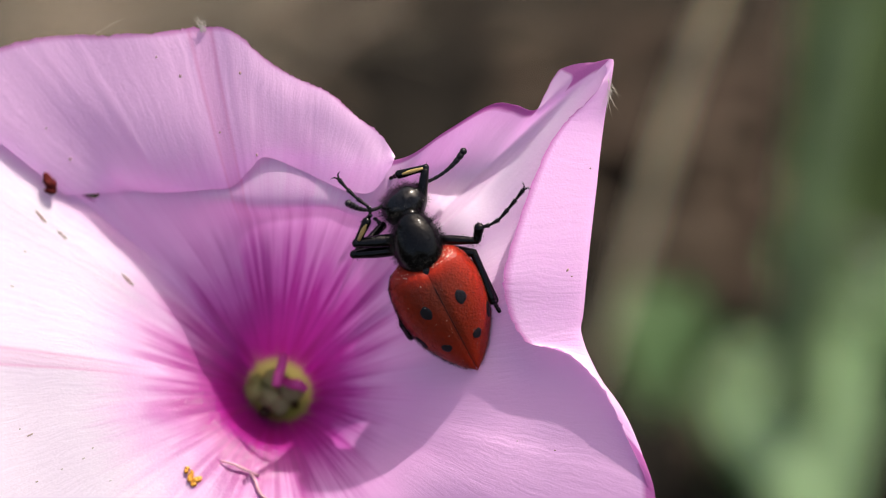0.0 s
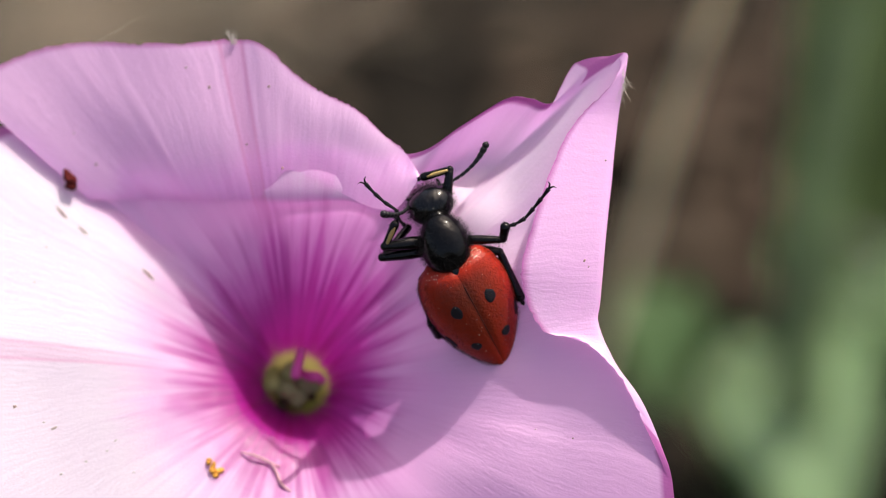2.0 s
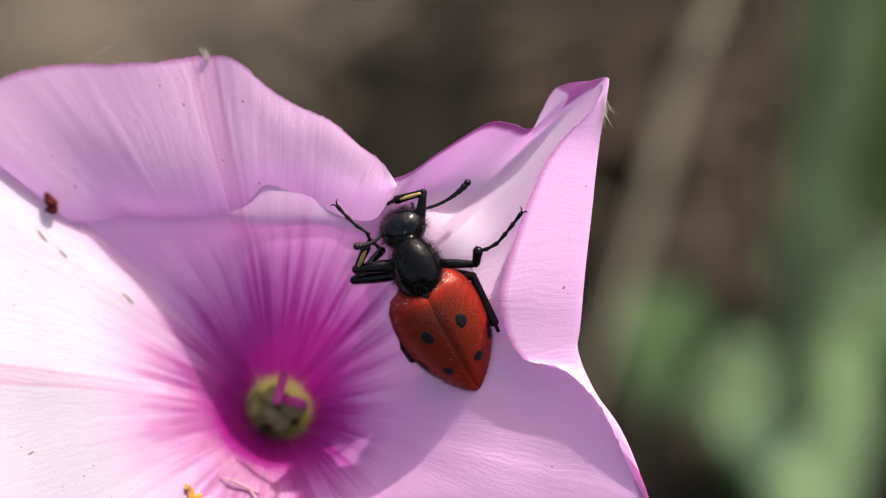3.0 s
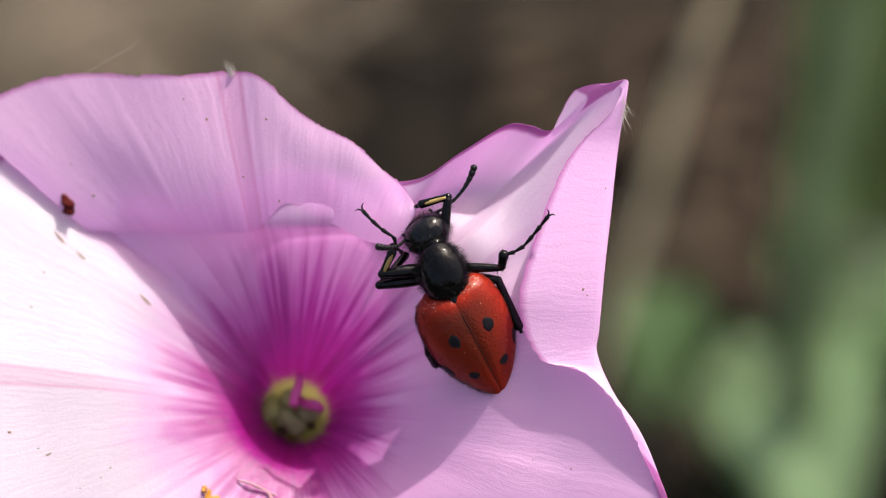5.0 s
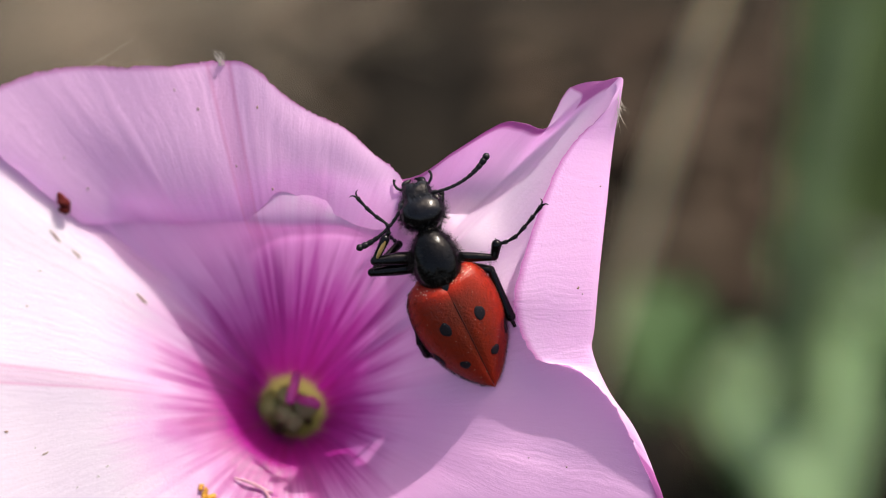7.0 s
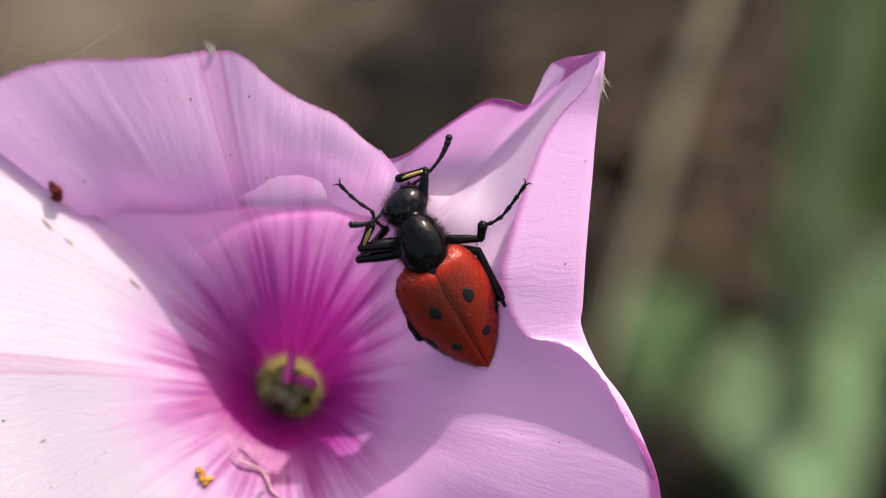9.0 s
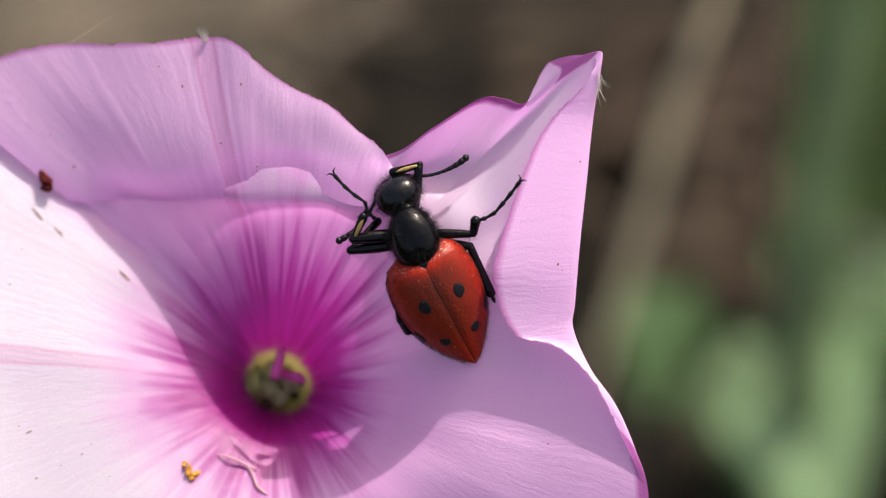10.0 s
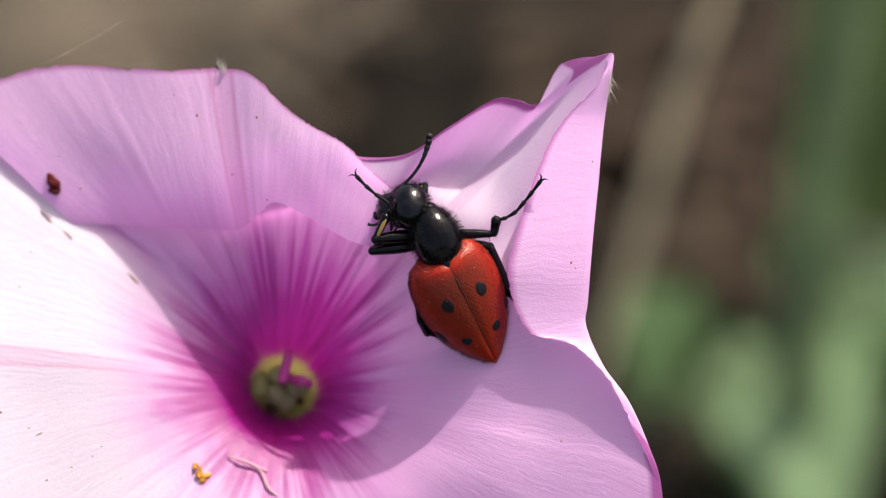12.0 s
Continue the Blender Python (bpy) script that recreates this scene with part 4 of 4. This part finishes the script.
# the flower's sway: seconds, shift (mm) and turn (degrees) about the throat
SWAY = [
    (0, -0.34, 0.53, 1.12, 0.52, -0.23, -0.40),
    (0.5, -0.71, 0.24, 0.64, 0.56, -1.36, -0.21),
    (1, 0.51, 1.27, -0.20, 0.40, -0.19, 0.21),
    (1.5, 0.29, 2.23, -0.45, -0.34, 1.06, 0.08),
    (2, 0.63, 0.89, -0.57, 0.30, 0.71, 0.05),
    (2.5, 0.00, 0.00, 0.00, 0.00, -0.00, 0.00),
    (3, -0.37, -0.64, 0.34, 0.02, -0.83, -0.20),
    (4.8, 0.26, 0.08, 0.08, 0.87, -0.53, 0.81),
    (5, 0.67, -0.82, 0.48, -0.54, -0.55, -0.33),
    (5.5, 0.46, -0.74, 0.52, -0.60, -1.28, -0.15),
    (6, 0.36, -0.72, 0.13, -0.36, -1.58, 0.16),
    (6.5, 0.46, -0.74, 0.27, 0.28, -1.30, 0.32),
    (7, 0.46, -0.57, 0.33, 0.61, -0.81, -0.11),
    (7.5, 0.76, 0.11, 0.34, 0.28, 0.02, 0.11),
    (7.7, -0.00, 1.03, -0.37, 0.69, 0.45, 0.72),
    (9.3, 0.33, 0.58, -0.17, 2.21, -2.90, 1.19),
    (9.5, 0.87, 0.65, 0.09, 1.73, -2.09, 0.39),
    (10, -0.41, 1.04, 0.45, 2.25, -2.13, 0.27),
    (10.5, -0.57, 0.36, 0.89, 1.49, -2.91, 0.63),
    (11, -0.78, 0.88, 0.66, 1.40, -1.62, 0.74),
    (11.5, -0.52, 1.04, 0.28, 0.30, 0.63, 0.64),
    (12, -0.12, 0.67, 0.09, 0.16, 0.67, 0.38),
]
# the loose lobe about its foot
FLAP = [
    (0, -0.17, 0.66, 0.08, -0.21, -0.07, 1.42),
    (0.5, 0.03, 0.76, 0.09, -0.27, -0.16, 1.98),
    (1, -0.04, 0.63, 0.08, 0.05, -0.05, 1.51),
    (1.5, 0.11, -0.35, 0.04, 0.15, -0.00, -0.15),
    (2, 0.10, -0.33, 0.04, 0.03, 0.11, -1.18),
    (2.5, 0.00, 0.00, 0.00, -0.00, -0.00, -0.00),
    (3, 0.07, 0.17, 0.02, -0.10, -0.03, 1.21),
    (4.8, -0.02, -0.61, 0.07, 0.22, 0.25, -1.68),
    (5, 0.05, -0.74, 0.09, 0.23, 0.26, -1.24),
    (5.5, 0.06, -0.27, 0.03, 0.10, 0.01, 0.19),
    (6, -0.06, -0.01, 0.00, -0.03, -0.05, 0.92),
    (6.5, 0.06, -0.01, 0.00, -0.05, -0.05, 0.79),
    (7, 0.02, -0.16, 0.02, -0.02, -0.02, 0.23),
    (7.5, -0.09, -0.79, 0.09, 0.11, 0.22, -2.04),
    (7.7, -0.03, -1.41, 0.17, -0.04, 0.04, -1.73),
    (9.3, 0.46, -0.32, 0.04, 0.00, 0.00, -0.01),
    (9.5, 0.23, -0.29, 0.03, 0.13, 0.11, -0.94),
    (10, 0.32, -0.15, 0.02, -0.01, -0.01, 0.15),
    (10.5, 0.14, -0.20, 0.02, 0.32, 0.05, -0.14),
    (11, -0.05, -1.06, 0.13, 0.16, 0.08, -2.23),
    (11.5, -0.30, -2.07, 0.25, 0.36, 0.15, -4.52),
    (12, 0.01, -1.94, 0.23, 0.17, 0.19, -3.58),
]
# the beetle's body on the flower
CRAWL = [
    (0, -0.30, 0.34, 0.01, -1.05, -1.74, -1.14),
    (0.5, -0.31, 0.35, 0.02, -0.58, -1.10, -1.54),
    (1, -0.02, 0.48, 0.03, -1.99, 0.11, -0.96),
    (1.5, 0.31, 0.08, 0.06, -1.42, 2.38, 1.52),
    (2, 0.28, -0.18, 0.03, -0.05, 1.11, 0.38),
    (2.5, 0.00, 0.00, 0.00, -0.00, 0.00, -0.00),
    (3, -0.11, -0.06, -0.02, 0.63, -0.82, -0.07),
    (4.8, 0.32, 0.07, 0.00, -0.50, 0.58, -2.93),
    (5, 0.33, -0.20, 0.05, -0.16, 2.51, 0.55),
    (5.5, 0.11, 0.18, 0.05, -1.35, 1.24, -0.89),
    (6, -0.03, 0.39, 0.09, -3.07, 0.58, 0.60),
    (6.5, 0.03, 0.33, 0.03, -2.63, 0.89, -0.57),
    (7, 0.15, 0.45, 0.07, -3.55, 2.09, -0.91),
    (7.5, 0.34, 0.17, 0.10, -3.66, 2.74, 0.61),
    (7.7, 0.55, 0.05, 0.09, -2.46, 4.03, 0.49),
    (9.3, 0.18, 0.41, 0.07, -3.51, 1.74, -0.45),
    (9.5, 0.19, 0.53, 0.08, -3.84, 1.79, -0.96),
    (10, 0.13, 0.43, 0.05, -3.51, 2.51, -0.72),
    (10.5, -0.05, 0.60, 0.05, -4.08, 1.20, -0.09),
    (11, 0.31, 0.48, 0.07, -3.76, 3.09, 0.08),
    (11.5, 0.68, 0.52, 0.06, -4.43, 4.74, -1.05),
    (12, 0.56, 0.38, 0.08, -4.38, 3.56, -0.34),
]
# the beetle's head: seconds, yaw, nod down, roll, then the headings of the left and right antenna
NODS = [
    (0, 8, 58, 0, 200, 27), (0.5, -22, 8, 0, 232, -14), (1, -18, 12, 0, 246, 8), (1.5, -4, 48, 0, 236, 25), (2, -2, 54, 0, 222, 33), (2.5, 0, 57, 0, 206, 25), (3, 2, 55, 0, 236, 18),
    (5, 10, 57, 0, 220, 40), (5.5, 11, 59, 0, 208, 33), (6, 14, 60, 0, 202, 44), (6.5, -9, 10, 0, 240, 5), (7, -12, 12, 0, 235, 27), (7.5, 2, 10, 0, 252, 32),
    (9.5, 11, 59, 0, 208, 37), (10, 2, 40, 0, 240, 8), (10.5, 6, 8, 0, 244, 16), (11, 18, 12, 0, 262, 36), (11.5, 52, 14, 14, 255, 50), (12, 54, 18, 14, 255, 50),
]
# its right front leg: seconds and shift (mm) to its right and ahead
REACH = [(0, 0, 0), (0.5, 0.1, -0.3), (1, 0.0, -0.4), (1.5, 0, 0), (3, 0, 0), (6, 0, 0), (6.5, -0.1, -0.4), (7.5, -0.38, -0.3), (9.5, 0, 0), (10.5, -0.38, -0.3), (11, -0.8, -0.45), (11.5, -1.4, -0.6), (12, -1.35, -0.65)]
HEADING = 118.3


def motions():
    sway = [(r[0], REST @ shift(r[1:], (0, 0, -10))) for r in SWAY]
    walk(flower, sway)
    for ob, place in riders:
        walk(ob, [(t, m @ place) for t, m in sway])
    # the dropping in the fold stays on the lobe's face while the lobe slides under it
    rows = []
    spot = Vector((-14.1, 12.05, 40)) * MM
    still = lobe_tree.ray_cast(spot - HINGE, Vector((0, 0, -1)))[0] + HINGE
    for (t, m), r in zip(sway, FLAP):
        flap = shift(r[1:], HINGE / MM) @ Matrix.Translation(HINGE)
        back = flap.inverted()
        hit = lobe_tree.ray_cast(back @ spot, back.to_3x3() @ Vector((0, 0, -1)))[0]
        top = still if hit is None else max(still, flap @ hit, key=lambda p: p.z)
        rows.append((t, m @ Matrix.Translation(top + Vector((0, 0, 0.12)) * MM) @ pose(0, 0, 0, 0, 0, -55)))
    walk(fold_frass, rows)
    walk(lobe, [(r[0], shift(r[1:], HINGE / MM) @ Matrix.Translation(HINGE)) for r in FLAP])
    walk(beetle, [(t, m @ shift(r[1:], BODY.translation / MM) @ BODY) for (t, m), r in zip(sway, CRAWL)])
    nods, left, right = [], [], []
    for t, yaw, nod, roll, la, ra in NODS:
        turn = pose(0, 0, 0, 0, 0, yaw) @ pose(0, 0, 0, -nod, roll, 0)
        nods.append((t, Matrix.Translation(NECK) @ turn))
        for rows, side, heading, rise in ((left, -1, la, 60 if nod > 45 else -62 if yaw > 15 else -4), (right, 1, ra, 6)):
            aim = turn.inverted() @ pose(0, 0, 0, 0, 0, heading - HEADING) @ pose(0, 0, 0, rise, 0, 0)
            rows.append((t, Matrix.Translation(Vector((side * 0.82, 2.0, 0.3)) * MM) @ aim))
    walk(head, nods)
    walk(front_leg, [(t, Matrix.Translation((x * MM, y * MM, min(0, x + y) * 0.5 * MM))) for t, x, y in REACH])
    walk(antennae[-1], left)
    walk(antennae[1], right)


motions()
